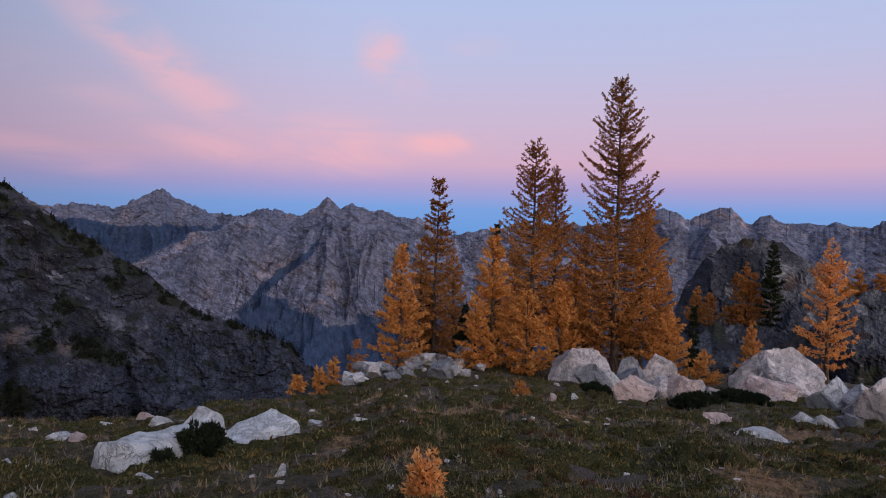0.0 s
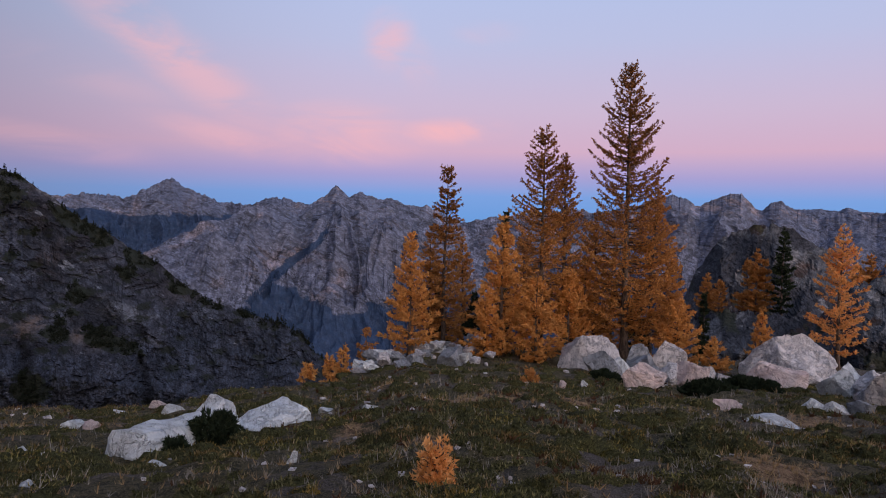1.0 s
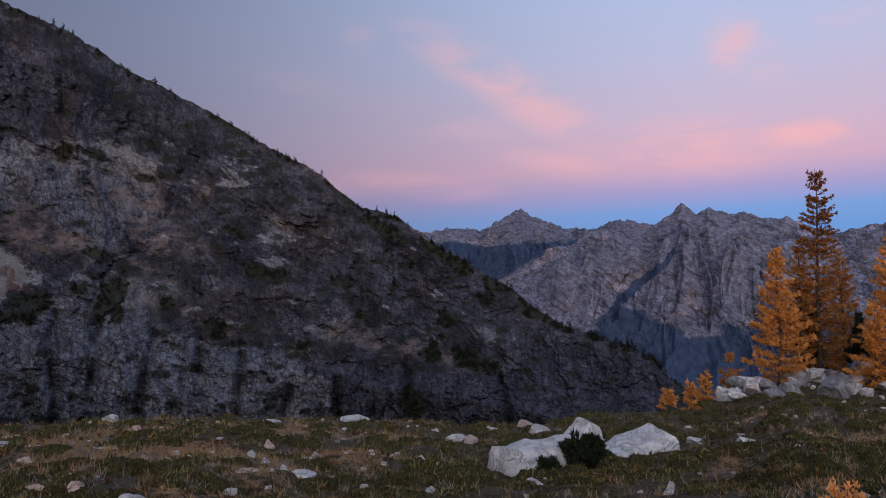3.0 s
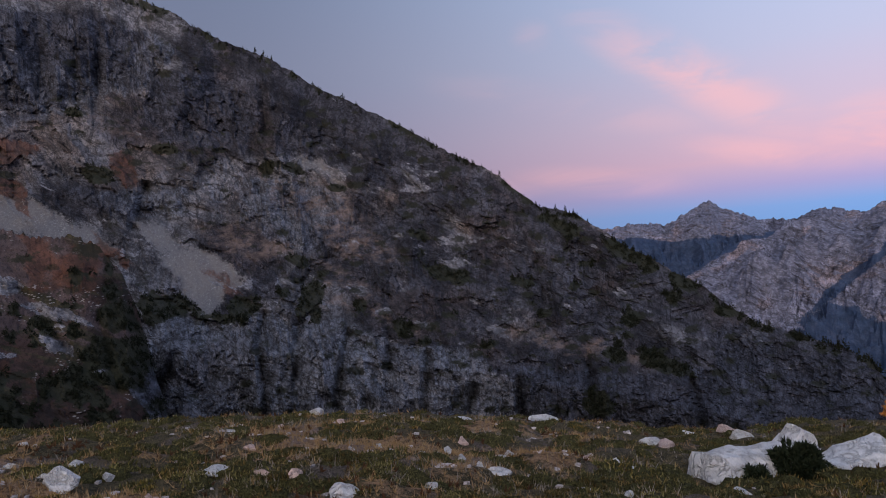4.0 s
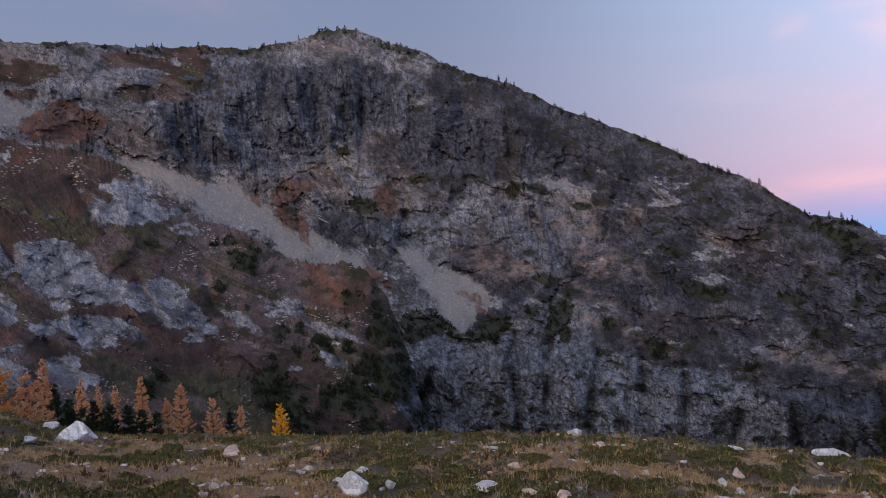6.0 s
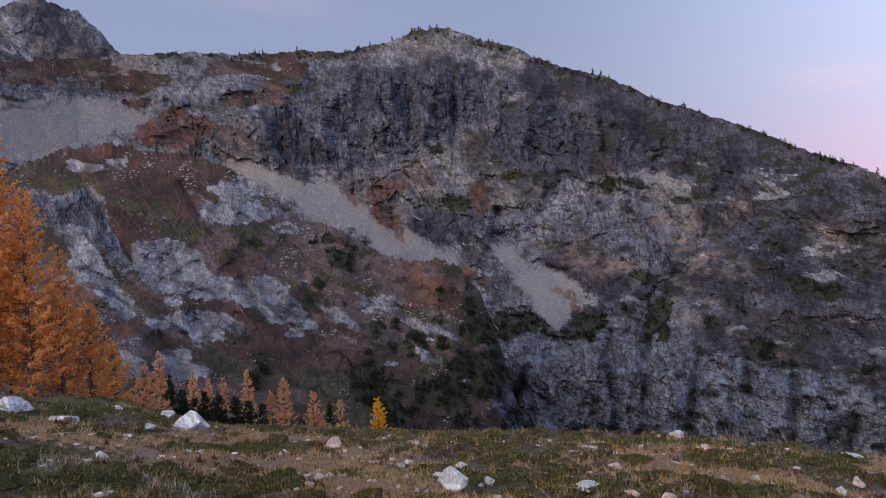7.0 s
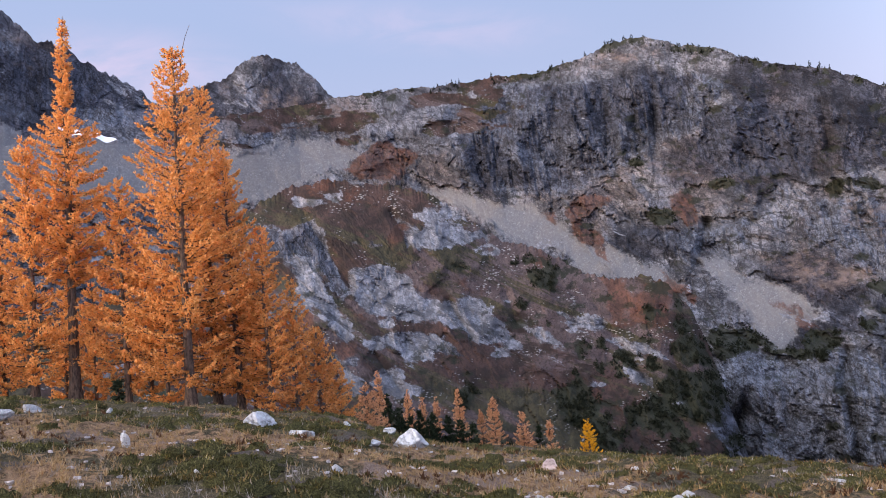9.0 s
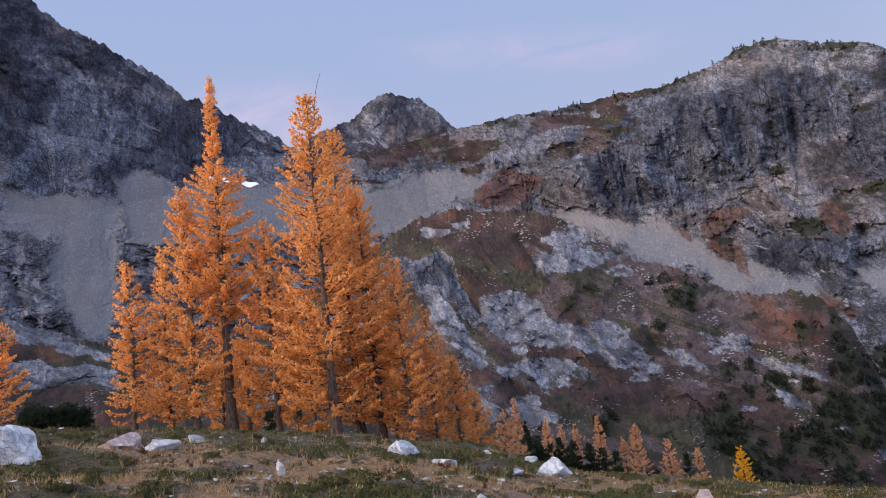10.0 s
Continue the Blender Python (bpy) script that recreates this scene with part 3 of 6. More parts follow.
def dryness(az, r):
    """Where the heath gives way to dry grass and bare soil, 0 to 1."""
    x, y = polar(az, r)
    patchy = fbm(stack(x, y, 0.0) * 0.42, 4, 31, 0.6).reshape(np.shape(x))
    side = np.interp(az, [-40, 15, 32, 48, 75, 100, 130], [-0.7, -0.6, -0.2, 0.02, 0.0, -0.12, -0.08])
    reach = np.interp(r, [0, 6, 12, 20, 30], [0.15, 0.15, 0.1, -0.25, -0.5])
    return np.clip(0.2 + side + reach + 1.0 * patchy, 0, 1)


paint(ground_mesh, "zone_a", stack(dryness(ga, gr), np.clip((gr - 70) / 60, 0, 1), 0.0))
tagged(new("ground", ground_mesh), "dark heather meadow with dry grass sloping down to a valley", "ground", kind="structure")


# ---- mountains ----
def massif(name, label, mat, crest, az_step, foot_el, n_el, crest_d, foot_d, shape, relief, seed, zones, rough_crest=0.12, stretch=3.0, ribs=(), clefts=(), crease_w=1.0):
    """A mountain face: columns run from the foot to the crest and over it. crest: azimuth and elevation of the skyline;
    crest_d, foot_d, foot_el: (azimuths, values); shape: how the distance grows from foot to crest; relief: depth of gullies in metres and their width."""
    ca, ce = zip(*crest)
    az = np.arange(ca[0], ca[-1], az_step)
    top = np.interp(az, ca, ce)
    jitter = rough_crest * (0.6 * fbm(stack(az * 1.3, 0.0, seed), 5, seed, 0.6) + 0.7 * ridged(stack(az * 2.3, 0.0, seed + 0.5), 3, seed + 2, 0.6) - 0.4)
    low = np.interp(az, *foot_el)
    s = np.linspace(0, 1, n_el)[:, None]
    el = low + (top - low) * s + jitter * s ** 60
    grow = np.interp(s, *shape)
    near, far = np.interp(az, *foot_d), np.interp(az, *crest_d)
    d = near + (far - near) * grow
    size, width = relief
    k = radians(1.0) * float(np.mean(far))
    face = stack(az[None, :] * k, el * k, 0.0)
    p = face / width
    warp = np.stack([fbm(p * 0.6, 3, seed + 40 + c) for c in range(3)], -1) * 0.5
    p2 = (p + warp) * np.array([1.0, 1.0 / stretch, 1.0])
    slant = np.stack([p2[:, 0] + 0.6 * p2[:, 1], p2[:, 1], p2[:, 2]], -1)
    jag = np.stack([fbm(p * 4.0, 3, seed + 50 + c) for c in range(3)], -1) * 0.12
    c30, s30 = math.cos(radians(30)), math.sin(radians(30))
    bed = np.stack([(c30 * (p + warp)[:, 0] + s30 * (p + warp)[:, 1]) / 2.6, c30 * (p + warp)[:, 1] - s30 * (p + warp)[:, 0], p[:, 2]], -1)
    zone_el = el.ravel()
    aa = np.broadcast_to(az, el.shape).ravel()
    calm, zone_a, zone_b, zone_c = zones(aa, zone_el, p * 1.25, seed)
    wall = zone_c[:, 1]
    bent_a, bent_e = aa + warp[:, 0] * 0.35 * crease_w, zone_el + warp[:, 1] * 0.35 * crease_w
    broad = 0.35 * fbm(p * 0.4, 2, seed + 9) + 0.9 * crease(bent_a, bent_e, ribs, crease_w * 1.6) - 0.9 * crease(bent_a, bent_e, clefts, crease_w * 0.5)
    beds = 0.4 * ridged(slant, 2, seed) + 0.32 * facets(bed * 2.0 + jag, seed + 6) + 0.24 * facets(bed * 4.6 + jag, seed + 7) + 0.2 * facets(p2 * 2.4 + jag, seed + 1)
    shafts = 0.3 * ridged(p * np.array([2.0, 0.9, 1]) + warp * 0.9, 3, seed + 12, 0.55) + 0.3 * facets((p + 0.5 * warp) * np.array([2.8, 1.7, 1]) + jag, seed + 13) + 0.2 * facets((p + 2 * jag) * np.array([6.5, 4.2, 1]), seed + 14)
    broad = broad + 0.3 * fbm(p * 1.5, 3, seed + 19) + 0.22 * ridged(p * np.array([1.6, 1.1, 1]) + warp, 2, seed + 23)
    lump = broad + (1 - wall) * beds + wall * shafts + 0.3 * facets((p + 0.6 * warp) * np.array([1.5, 1.1, 1]) + jag, seed + 2) + 0.13 * facets((p2 + jag) * np.array([7.0, 6.0, 1]), seed + 3) + 0.05 * facets(p * 22.0, seed + 4)
    keep = (np.clip((1 - s) * 9, 0.12, 1) * np.ones_like(d)).ravel()
    d = d - (size * lump * (1 - 0.9 * calm) * keep).reshape(d.shape) * (d / np.mean(far)) ** 0.55
    # no overhangs: the face always leans back a little
    least = 0.25 * (far - near) * grow + 0.12 * radians(1.0) * d * (el - low)
    d = 0.65 * d + 0.35 * (np.maximum.accumulate(d - least, 0) + least)
    x, y = polar(az, d)
    zz = EYE + d * np.tan(np.radians(el))
    rows = [np.stack([x, y, zz], -1)]
    for back, sink in ((0.05, 0.012), (0.16, 0.09), (0.4, 0.3)):
        bx, by = polar(az, d[-1] * (1 + back))
        rows.append(np.stack([bx, by, zz[-1] - sink * d[-1]], -1)[None])
    v = np.concatenate(rows, 0)
    me = mesh_of(name, v.reshape(-1, 3), grid_faces(len(v), len(az)), mat, False)
    pad = np.zeros((3 * len(az), 3))
    paint(me, "face_place", np.concatenate([face, np.tile(face[-len(az):], (3, 1))]))
    paint(me, "zone_a", np.concatenate([zone_a, pad]))
    paint(me, "zone_b", np.concatenate([zone_b, pad]))
    paint(me, "zone_c", np.concatenate([zone_c, pad]))
    tagged(new(name, me), label, "mountain", kind="structure")
    return az, np.stack([x, y, zz], -1), el, k / width * 1.25


def range_of_peaks(name, label, mat, crest, az_step, rows, crest_d, foot_d, foot_el, rise, relief, seed, zones, rough_crest, stretch=2.2, spurs=()):
    """A far mountain range as a height field: from its foot the ground rises to the crest, cut by gullies that run down the slope."""
    ca, ce = zip(*crest)
    az = np.arange(ca[0], ca[-1], az_step)
    top = np.interp(az, ca, ce)
    jitter = rough_crest * (0.5 * fbm(stack(az * 1.6, 0.0, seed), 5, seed, 0.6) + 0.5 * ridged(stack(az * 2.6, 0.0, seed + 0.5), 3, seed + 2, 0.6) - 0.2)
    s = np.linspace(0, 1, rows)[:, None]
    d = foot_d + (np.interp(az, *crest_d) - foot_d) * s
    low, high = EYE + foot_d * math.tan(radians(foot_el)), EYE + np.interp(az, *crest_d) * np.tan(np.radians(top))
    z = low + (high - low) * np.interp(s, *rise) + np.interp(az, *crest_d) * (np.radians(jitter) * s ** 8 + np.radians(0.45 * rough_crest * (0.6 * facets(stack(az * 3.1, 0.3, 0.0), seed) + 0.7 * facets(stack(az * 7.3, 0.6, 0.0), seed + 1))) * s ** 30)
    size, width = relief
    k = radians(1.0) * float(np.mean(crest_d[1]))
    p = stack(az[None, :] * k, (d - foot_d), 0.0) / width
    warp = np.stack([fbm(p * 0.8, 3, seed + 40 + c) for c in range(3)], -1) * 0.9
    p2 = (p + warp) * np.array([1.0, 1.0 / stretch, 1.0])
    p2[:, 0] += 0.8 * p2[:, 1] * np.sin(p[:, 0] * 0.9 + seed)
    lump = 0.8 * ridged(p2, 2, seed, 0.4) + 0.24 * ridged(p2 * 2.6 + 4, 2, seed + 5) + 0.09 * ridged(p2 * 5.2, 2, seed + 7) + 0.10 * ridged(p2 * np.array([9.0, 4.0, 1]), 2, seed + 8) + 0.05 * facets(p2 * 22, seed + 10)
    window = np.clip(s * 5, 0, 1) * np.clip((1 - s) * 1.7, 0, 1) * np.ones_like(d)
    seen = np.degrees(np.arctan2(z - EYE, d)).ravel()
    aa = np.broadcast_to(az, d.shape).ravel() + 0.5 * warp[:, 0]
    rib = crease(aa, seen + 0.3 * warp[:, 1], spurs, 2.3)
    z = z + (size * (0.66 * lump + 1.05 * rib)).reshape(d.shape) * window
    el = np.degrees(np.arctan2(z - EYE, d))
    x, y = polar(az, d)
    parts = [np.stack([x, y, z], -1)]
    for back, sink in ((0.05, 0.03), (0.2, 0.12)):
        bx, by = polar(az, d[-1] * (1 + back))
        parts.append(np.stack([bx, by, z[-1] - sink * d[-1]], -1)[None])
    v = np.concatenate(parts, 0)
    me = mesh_of(name, v.reshape(-1, 3), grid_faces(len(v), len(az)), mat, False)
    face = stack(az[None, :] * k, z * 1.1 + d * 0.25, 0.0)
    zone_a, zone_b = zones(np.broadcast_to(az, el.shape).ravel(), el.ravel(), face / width * 1.2, seed)[1:3]
    # light and shade of the relief put into colour: pale ribs, dark gullies
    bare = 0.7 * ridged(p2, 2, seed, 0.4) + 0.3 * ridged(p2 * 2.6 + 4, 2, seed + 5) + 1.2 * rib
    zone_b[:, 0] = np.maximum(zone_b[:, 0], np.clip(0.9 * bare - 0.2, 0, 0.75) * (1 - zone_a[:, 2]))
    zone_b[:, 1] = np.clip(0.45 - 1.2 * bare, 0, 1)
    pad = np.zeros((2 * len(az), 3))
    paint(me, "face_place", np.concatenate([face, np.tile(face[-len(az):], (2, 1))]))
    paint(me, "zone_a", np.concatenate([zone_a, pad]))
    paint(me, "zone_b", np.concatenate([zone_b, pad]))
    return tagged(new(name, me), label, "mountain", kind="structure")


# outlines on the mountain faces, in azimuth and elevation seen from the meadow
SCREE_FANS = []
SCREE_FANS.append([(86.3, 12), (83.4, 11.6), (81.1, 11), (78.4, 10.1), (76.4, 9.8), (75, 8.4), (73.1, 6.3), (72, 4.9), (71.4, 3.1), (72.9, 3.4), (74.8, 5), (76.9, 6.3), (79.5, 7.1), (80.3, 8.2), (82.3, 9.8), (84.7, 11.1)])
SCREE_FANS.append([(118.8, 17.3), (117.4, 17.8), (114.2, 17.1), (107.4, 16.6), (101.1, 16.1), (97.4, 15.9), (92.6, 16.3), (89.4, 15.9), (90.5, 14.9), (91.6, 13.9), (95, 12.8), (96, 12.2), (97.9, 11.8), (101.5, 11.9), (110.3, 12.7), (118.9, 12.3)])
SCREE_FANS.append([(126.3, 16.7), (124.2, 16.5), (121, 15.9), (118.9, 15.6), (118.9, 12.3), (119.4, 9), (119.9, 5.8), (122.4, 7.2), (123, 9.2), (123.7, 11.2), (123.3, 13.2), (126.4, 14)])
SCREE_FANS.append([(65.2, 4), (63.2, 3.4), (61.1, 1.9), (59.2, 0.9), (57.8, -0.3), (57.1, -1.8), (58.3, -1.5), (59.6, -3.5), (61.1, -3.1), (62.4, -1.9), (62.4, -0.3), (63.6, 1.6)])
SCREE_FANS.append([(73.3, 6.3), (71.1, 5.9), (70.1, 4.7), (68.2, 3.6), (66.5, 2.3), (67.8, 2), (70.1, 2.7), (71.4, 3.1)])
SCREE_FANS.append([(52.6, 8.1), (50.6, 6.9), (49, 5.8), (50.7, 6), (52.3, 6.9)])
TAN_SOIL = []
TAN_SOIL.append([(68.5, 12.5), (66.7, 12), (65.7, 10.6), (63.5, 9.7), (64.5, 9), (66.2, 10), (67.9, 11.2)])
TAN_SOIL.append([(72.2, 19.9), (69.4, 20.6), (65.7, 20.4), (64.9, 19.4), (66.3, 19), (69.9, 19.3), (74.1, 19.3)])
TAN_SOIL.append([(52.1, 0.1), (49.9, -0.5), (47.7, -2.8), (45.4, -5.3), (47, -5.4), (49.6, -3.2), (51.5, -2.1)])
TAN_SOIL.append([(55.8, 6.7), (53.1, 6.8), (49.5, 5.3), (47.6, 3.6), (45.6, 0.8), (44.2, -1), (47.3, -0.7), (50.5, -0), (51.9, 2.7), (54.7, 4.3)])
TAN_SOIL.append([(120.7, 24.3), (118.4, 23.2), (115.1, 23.7), (113.4, 22.7), (118, 22.8), (120.7, 23.5)])
TAN_SOIL.append([(99.2, 20.2), (96.8, 20.6), (93.6, 19.8), (89, 18.5), (87.8, 17), (92.6, 16.8), (96.2, 17.9)])
TAN_SOIL.append([(61.9, 3.3), (57.4, 3.7), (53.3, 1.6), (52.1, 0.1), (56, 0), (58.5, 0.7)])
TAN_SOIL.append([(51.5, -1.6), (49.7, -1.5), (45.5, -4.8), (41.8, -6.8), (43.9, -6.6), (48.2, -4.6)])
TAN_SOIL.append([(39.3, -5.6), (35.6, -5.8), (29.7, -7.8), (24.4, -9.8), (23.9, -10.7), (29.7, -9.5), (36.5, -7.4)])
TAN_SOIL.append([(51.2, -1.3), (49.2, -1.8), (44.3, -5.3), (42.4, -6.6), (47.2, -5.1), (51.2, -3.2)])
RUST_HEATH = []
RUST_HEATH.append([(74.3, 9.6), (73, 10.2), (70.6, 9.8), (70.5, 8.8), (71.9, 8.7), (73, 8.2), (72.8, 7.4), (71.1, 6.6), (71.5, 4.1), (72.5, 5.8), (74, 6.9)])
RUST_HEATH.append([(76, 9.4), (75.1, 9.2), (75.4, 8), (75.9, 8.5)])
RUST_HEATH.append([(66.1, 9.1), (65.2, 8.6), (64.1, 6.2), (65.4, 6.3), (66, 7.7)])
RUST_HEATH.append([(68.2, 3.4), (66.5, 2.3), (64.8, 1.1), (65.3, 0.7), (67.4, 1.5)])
RUST_HEATH.append([(60.8, 0.5), (58.3, -1.1), (57.3, -2.1), (58.6, -1.8)])
RUST_HEATH.append([(91.5, 14.2), (89.5, 15.2), (88, 15.7), (84.9, 15.2), (85.5, 14.2), (86.7, 12.5), (90.3, 12.8)])
STEEP_WALLS = []
STEEP_WALLS.append([(64.8, -3.9), (62.5, -3.2), (59.9, -3.7), (57.2, -3.4), (53.9, -4.5), (49.7, -4.8), (45.9, -6.3), (42.3, -7.7), (38.9, -8.9), (36.7, -10.1), (36.4, -15.7), (63.7, -15.6), (62.5, -10.8), (64.3, -7.6)])
STEEP_WALLS.append([(51.2, -4.8), (47.9, -5.6), (42.5, -7.8), (35.7, -9.6), (28, -10.5), (21.7, -9.8), (20.7, -6.8), (16.2, -6.9), (11.8, -8.2), (9.6, -11.7), (11.9, -15.9), (51.5, -13.7)])
STEEP_WALLS.append([(82.5, 17.8), (77.7, 19), (69.5, 18.7), (63.6, 17.9), (60.6, 16), (62.1, 15.3), (64.1, 12.7), (67.3, 12.7), (70.2, 11.6), (73, 10.5), (76.6, 10.2), (80, 11.3), (82, 13.6)])
STEEP_WALLS.append([(63.1, 13.7), (60.8, 14.7), (56.4, 13.3), (55.3, 11.4), (56.4, 9), (59.1, 8.9), (62.6, 9.9), (63.8, 12)])
STEEP_WALLS.append([(69, 6.6), (64.3, 6), (61.4, 6.2), (61.4, 3.9), (63.6, 3.7), (66.7, 4.6), (68.9, 5.7)])
STEEP_WALLS.append([(57.5, 6.4), (53.6, 6.6), (49.6, 4.6), (47.8, 2.3), (50, 0.4), (54.2, 0.8), (57.4, 3.3)])
STEEP_WALLS.append([(126.3, 21.6), (122.6, 24.5), (118.8, 23.2), (113.4, 22.5), (110.5, 21.6), (107, 20.3), (107.3, 17.7), (113.8, 17.5), (118.2, 18), (119.5, 15.8), (124.2, 16.5), (126.3, 17.1)])
STEEP_WALLS.append([(99.1, 17.1), (97.2, 17.3), (96.4, 16.3), (97.9, 15.6), (100.1, 16.3)])
STEEP_WALLS.append([(123.1, 14), (121, 15), (119.2, 13.9), (119.1, 11.1), (121.2, 10.7), (123, 11.4)])
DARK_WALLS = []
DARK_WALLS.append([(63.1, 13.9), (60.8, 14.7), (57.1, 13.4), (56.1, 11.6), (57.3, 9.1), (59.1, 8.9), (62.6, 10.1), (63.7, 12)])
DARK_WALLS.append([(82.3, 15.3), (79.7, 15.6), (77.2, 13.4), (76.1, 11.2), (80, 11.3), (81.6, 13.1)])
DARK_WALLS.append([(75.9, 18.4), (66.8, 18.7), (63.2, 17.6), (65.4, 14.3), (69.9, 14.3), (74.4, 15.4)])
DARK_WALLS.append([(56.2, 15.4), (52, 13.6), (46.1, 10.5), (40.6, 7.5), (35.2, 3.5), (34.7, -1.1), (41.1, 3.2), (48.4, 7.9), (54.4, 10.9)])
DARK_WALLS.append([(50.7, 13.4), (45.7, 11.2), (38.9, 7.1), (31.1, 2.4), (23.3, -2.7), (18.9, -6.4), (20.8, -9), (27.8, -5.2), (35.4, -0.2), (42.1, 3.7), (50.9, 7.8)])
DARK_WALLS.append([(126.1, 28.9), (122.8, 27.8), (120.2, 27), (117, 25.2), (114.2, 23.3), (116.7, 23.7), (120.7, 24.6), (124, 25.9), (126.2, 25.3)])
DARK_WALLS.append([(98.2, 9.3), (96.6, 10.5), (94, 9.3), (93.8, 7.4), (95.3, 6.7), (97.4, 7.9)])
THICKETS = []
THICKETS.append([(79, 5.1), (76.5, 5.3), (74, 3.9), (74, 2.7), (76.7, 3.1), (78.8, 4.2)])
THICKETS.append([(84.9, 5.3), (83.6, 5.5), (82.5, 5.1), (82.8, 4.5), (84.4, 4.5)])
THICKETS.append([(69.5, 0.7), (66.6, 1), (66.2, -1.7), (67.8, -2.6), (69.4, -0.8)])
THICKETS.append([(64.8, -1.8), (63.2, -1.3), (60.7, -2.9), (62.2, -3), (63.8, -3.8)])
THICKETS.append([(73.7, -3.3), (68.8, -3.3), (65.4, -5.4), (65.9, -7.5), (67.6, -10), (71.9, -8.3), (74.3, -5.5)])
THICKETS.append([(68.2, -1.8), (65.5, -2.2), (64.8, -4.6), (67.5, -4.4)])
THICKETS.append([(62.8, -1.6), (62.1, -1.2), (58.1, -3.7), (57.3, -2.5), (56.8, -3.8), (58.6, -4.1), (61.2, -3.5)])
BARE_SLABS = []
BARE_SLABS.append([(91.7, 5.9), (89.8, 6.3), (87.4, 4.9), (86.7, 3.6), (84, 2.6), (83.2, 0.7), (86.9, 1.4), (90, 2.5), (91.3, 3.5)])
BARE_SLABS.append([(84, 3), (81.9, 2.3), (80.3, 0.9), (80, -1), (82.5, 0.1), (83.8, 1.4)])
BARE_SLABS.append([(87.4, 8.6), (84.8, 9.4), (82, 8.2), (80.2, 7.5), (82.5, 6.9), (86.2, 7.3)])
BARE_SLABS.append([(96.8, 7), (94.9, 6.7), (93.8, 4.4), (91.9, 1.5), (92.4, 0.5), (94.4, 3.3), (95.8, 4.6)])
BARE_SLABS.append([(90.9, 0.5), (87, 0.4), (83.5, -1.5), (87.1, -1.6), (90.5, -0.4)])
BARE_SLABS.append([(94.2, -0.1), (92.6, -1.3), (91.5, -3.5), (92.6, -3.6), (93.9, -1.8)])
BARE_SLABS.append([(79.3, 0.9), (77.4, 0.2), (75.7, -1.8), (77.5, -1.1)])
BARE_SLABS.append([(75.6, 1), (72.8, 0.5), (72.5, -0.4), (75.1, -0.1)])
BARE_SLABS.append([(72.5, -1.2), (69.8, -2.2), (68.4, -3.4), (70.9, -2.7)])
BARE_SLABS.append([(71.6, -3.8), (69.6, -4.8), (69.5, -5.9), (71, -5.3)])
BARE_SLABS.append([(86.4, 9.9), (83.5, 10.3), (81.9, 9.1), (84.4, 9.2)])
BARE_SLABS.append([(90.6, -1.5), (88.3, -2), (87.3, -4), (89.2, -4.2), (91.1, -2.7)])
BARE_SLABS.append([(126.5, 7.9), (124.5, 7.4), (121.7, 6), (119.2, 4.9), (119.6, 4.2), (123.1, 5.5), (126.5, 6.4)])
BARE_SLABS.append([(126.5, 4.7), (123.5, 4.2), (119.6, 3.4), (119.3, 2.1), (123.2, 2.8), (126.5, 3.5)])
BARE_SLABS.append([(125.4, 10.1), (123, 9.6), (123.2, 8.3), (125.1, 9)])
SPUR_WALLS = []
SPUR_WALLS.append([(98.6, 10.1), (96.2, 9.7), (94.4, 10.1), (93.1, 7.2), (91.8, 4.3), (92.9, 4), (94.3, 6.1), (96.7, 7.3), (98.7, 7.4)])
SPUR_WALLS.append([(88, 9.9), (86.5, 9.1), (87, 7.2), (87.7, 7.8)])
SPUR_WALLS.append([(65.3, -4.5), (63.8, -7.7), (62.4, -11.2), (65, -11), (66, -7.9)])
SHRUB = [(76.2, 4.2, 2.5, 1.1, -15), (83.7, 5.0, 1.3, 0.7, -14), (63.4, -2.5, 2.0, 0.9, -20), (67.3, 7.4, 1.6, 0.7, -16), (55.1, 7.4, 0.8, 1.1, -8),
         (53.2, 7.3, 1.1, 0.6, -18), (70.3, -4.8, 3.8, 1.8, -20), (66.3, -5.2, 1.8, 1.8, -35), (68.2, -8.5, 2.7, 2.2, -24), (57.4, -3.2, 1.3, 1.3, -36),
         (77.1, -6.4, 3.8, 1.3, -6), (52.5, -2.8, 1.0, 1.8, -26), (45.3, -5.7, 1.3, 0.9, -25), (62.4, 9.2, 1.3, 0.5, -12), (68.3, 11.7, 0.8, 0.4, -6),
         (49.9, 5.8, 1.0, 0.4, -8), (68.0, 0.3, 2.0, 0.9, -25), (73.7, -2.8, 2.7, 0.6, -20), (48.7, -3.7, 0.8, 0.9, -26)]
LEDGE_SHRUB = [(43.2, 1.4, 1.6, 0.7, -15), (53.2, 0.1, 1.1, 0.6, -35), (41.3, -1.9, 2.7, 0.6, -19), (36.0, -2.7, 1.3, 0.5, -14), (27.6, -6.0, 1.3, 1.0, -13),
               (25.9, -9.4, 2.5, 0.7, -23), (30.5, -12.5, 1.3, 1.0, -1), (31.8, -3.3, 0.7, 0.5, -4), (29.0, -8.7, 1.1, 0.7, -18), (34.1, -5.3, 0.8, 0.4, -3),
               (39.1, -7.6, 0.8, 0.5, -3), (52.2, -4.0, 0.6, 1.1, -5), (58.2, 10.2, 0.4, 0.4, -3), (23.5, -3.4, 1.8, 0.9, -31), (27.6, -1.0, 2.7, 0.8, -34),
               (32.7, 1.6, 3.1, 0.6, -31), (20.8, -5.9, 1.3, 0.6, -19), (54.8, -2.2, 0.8, 0.6, -5)]

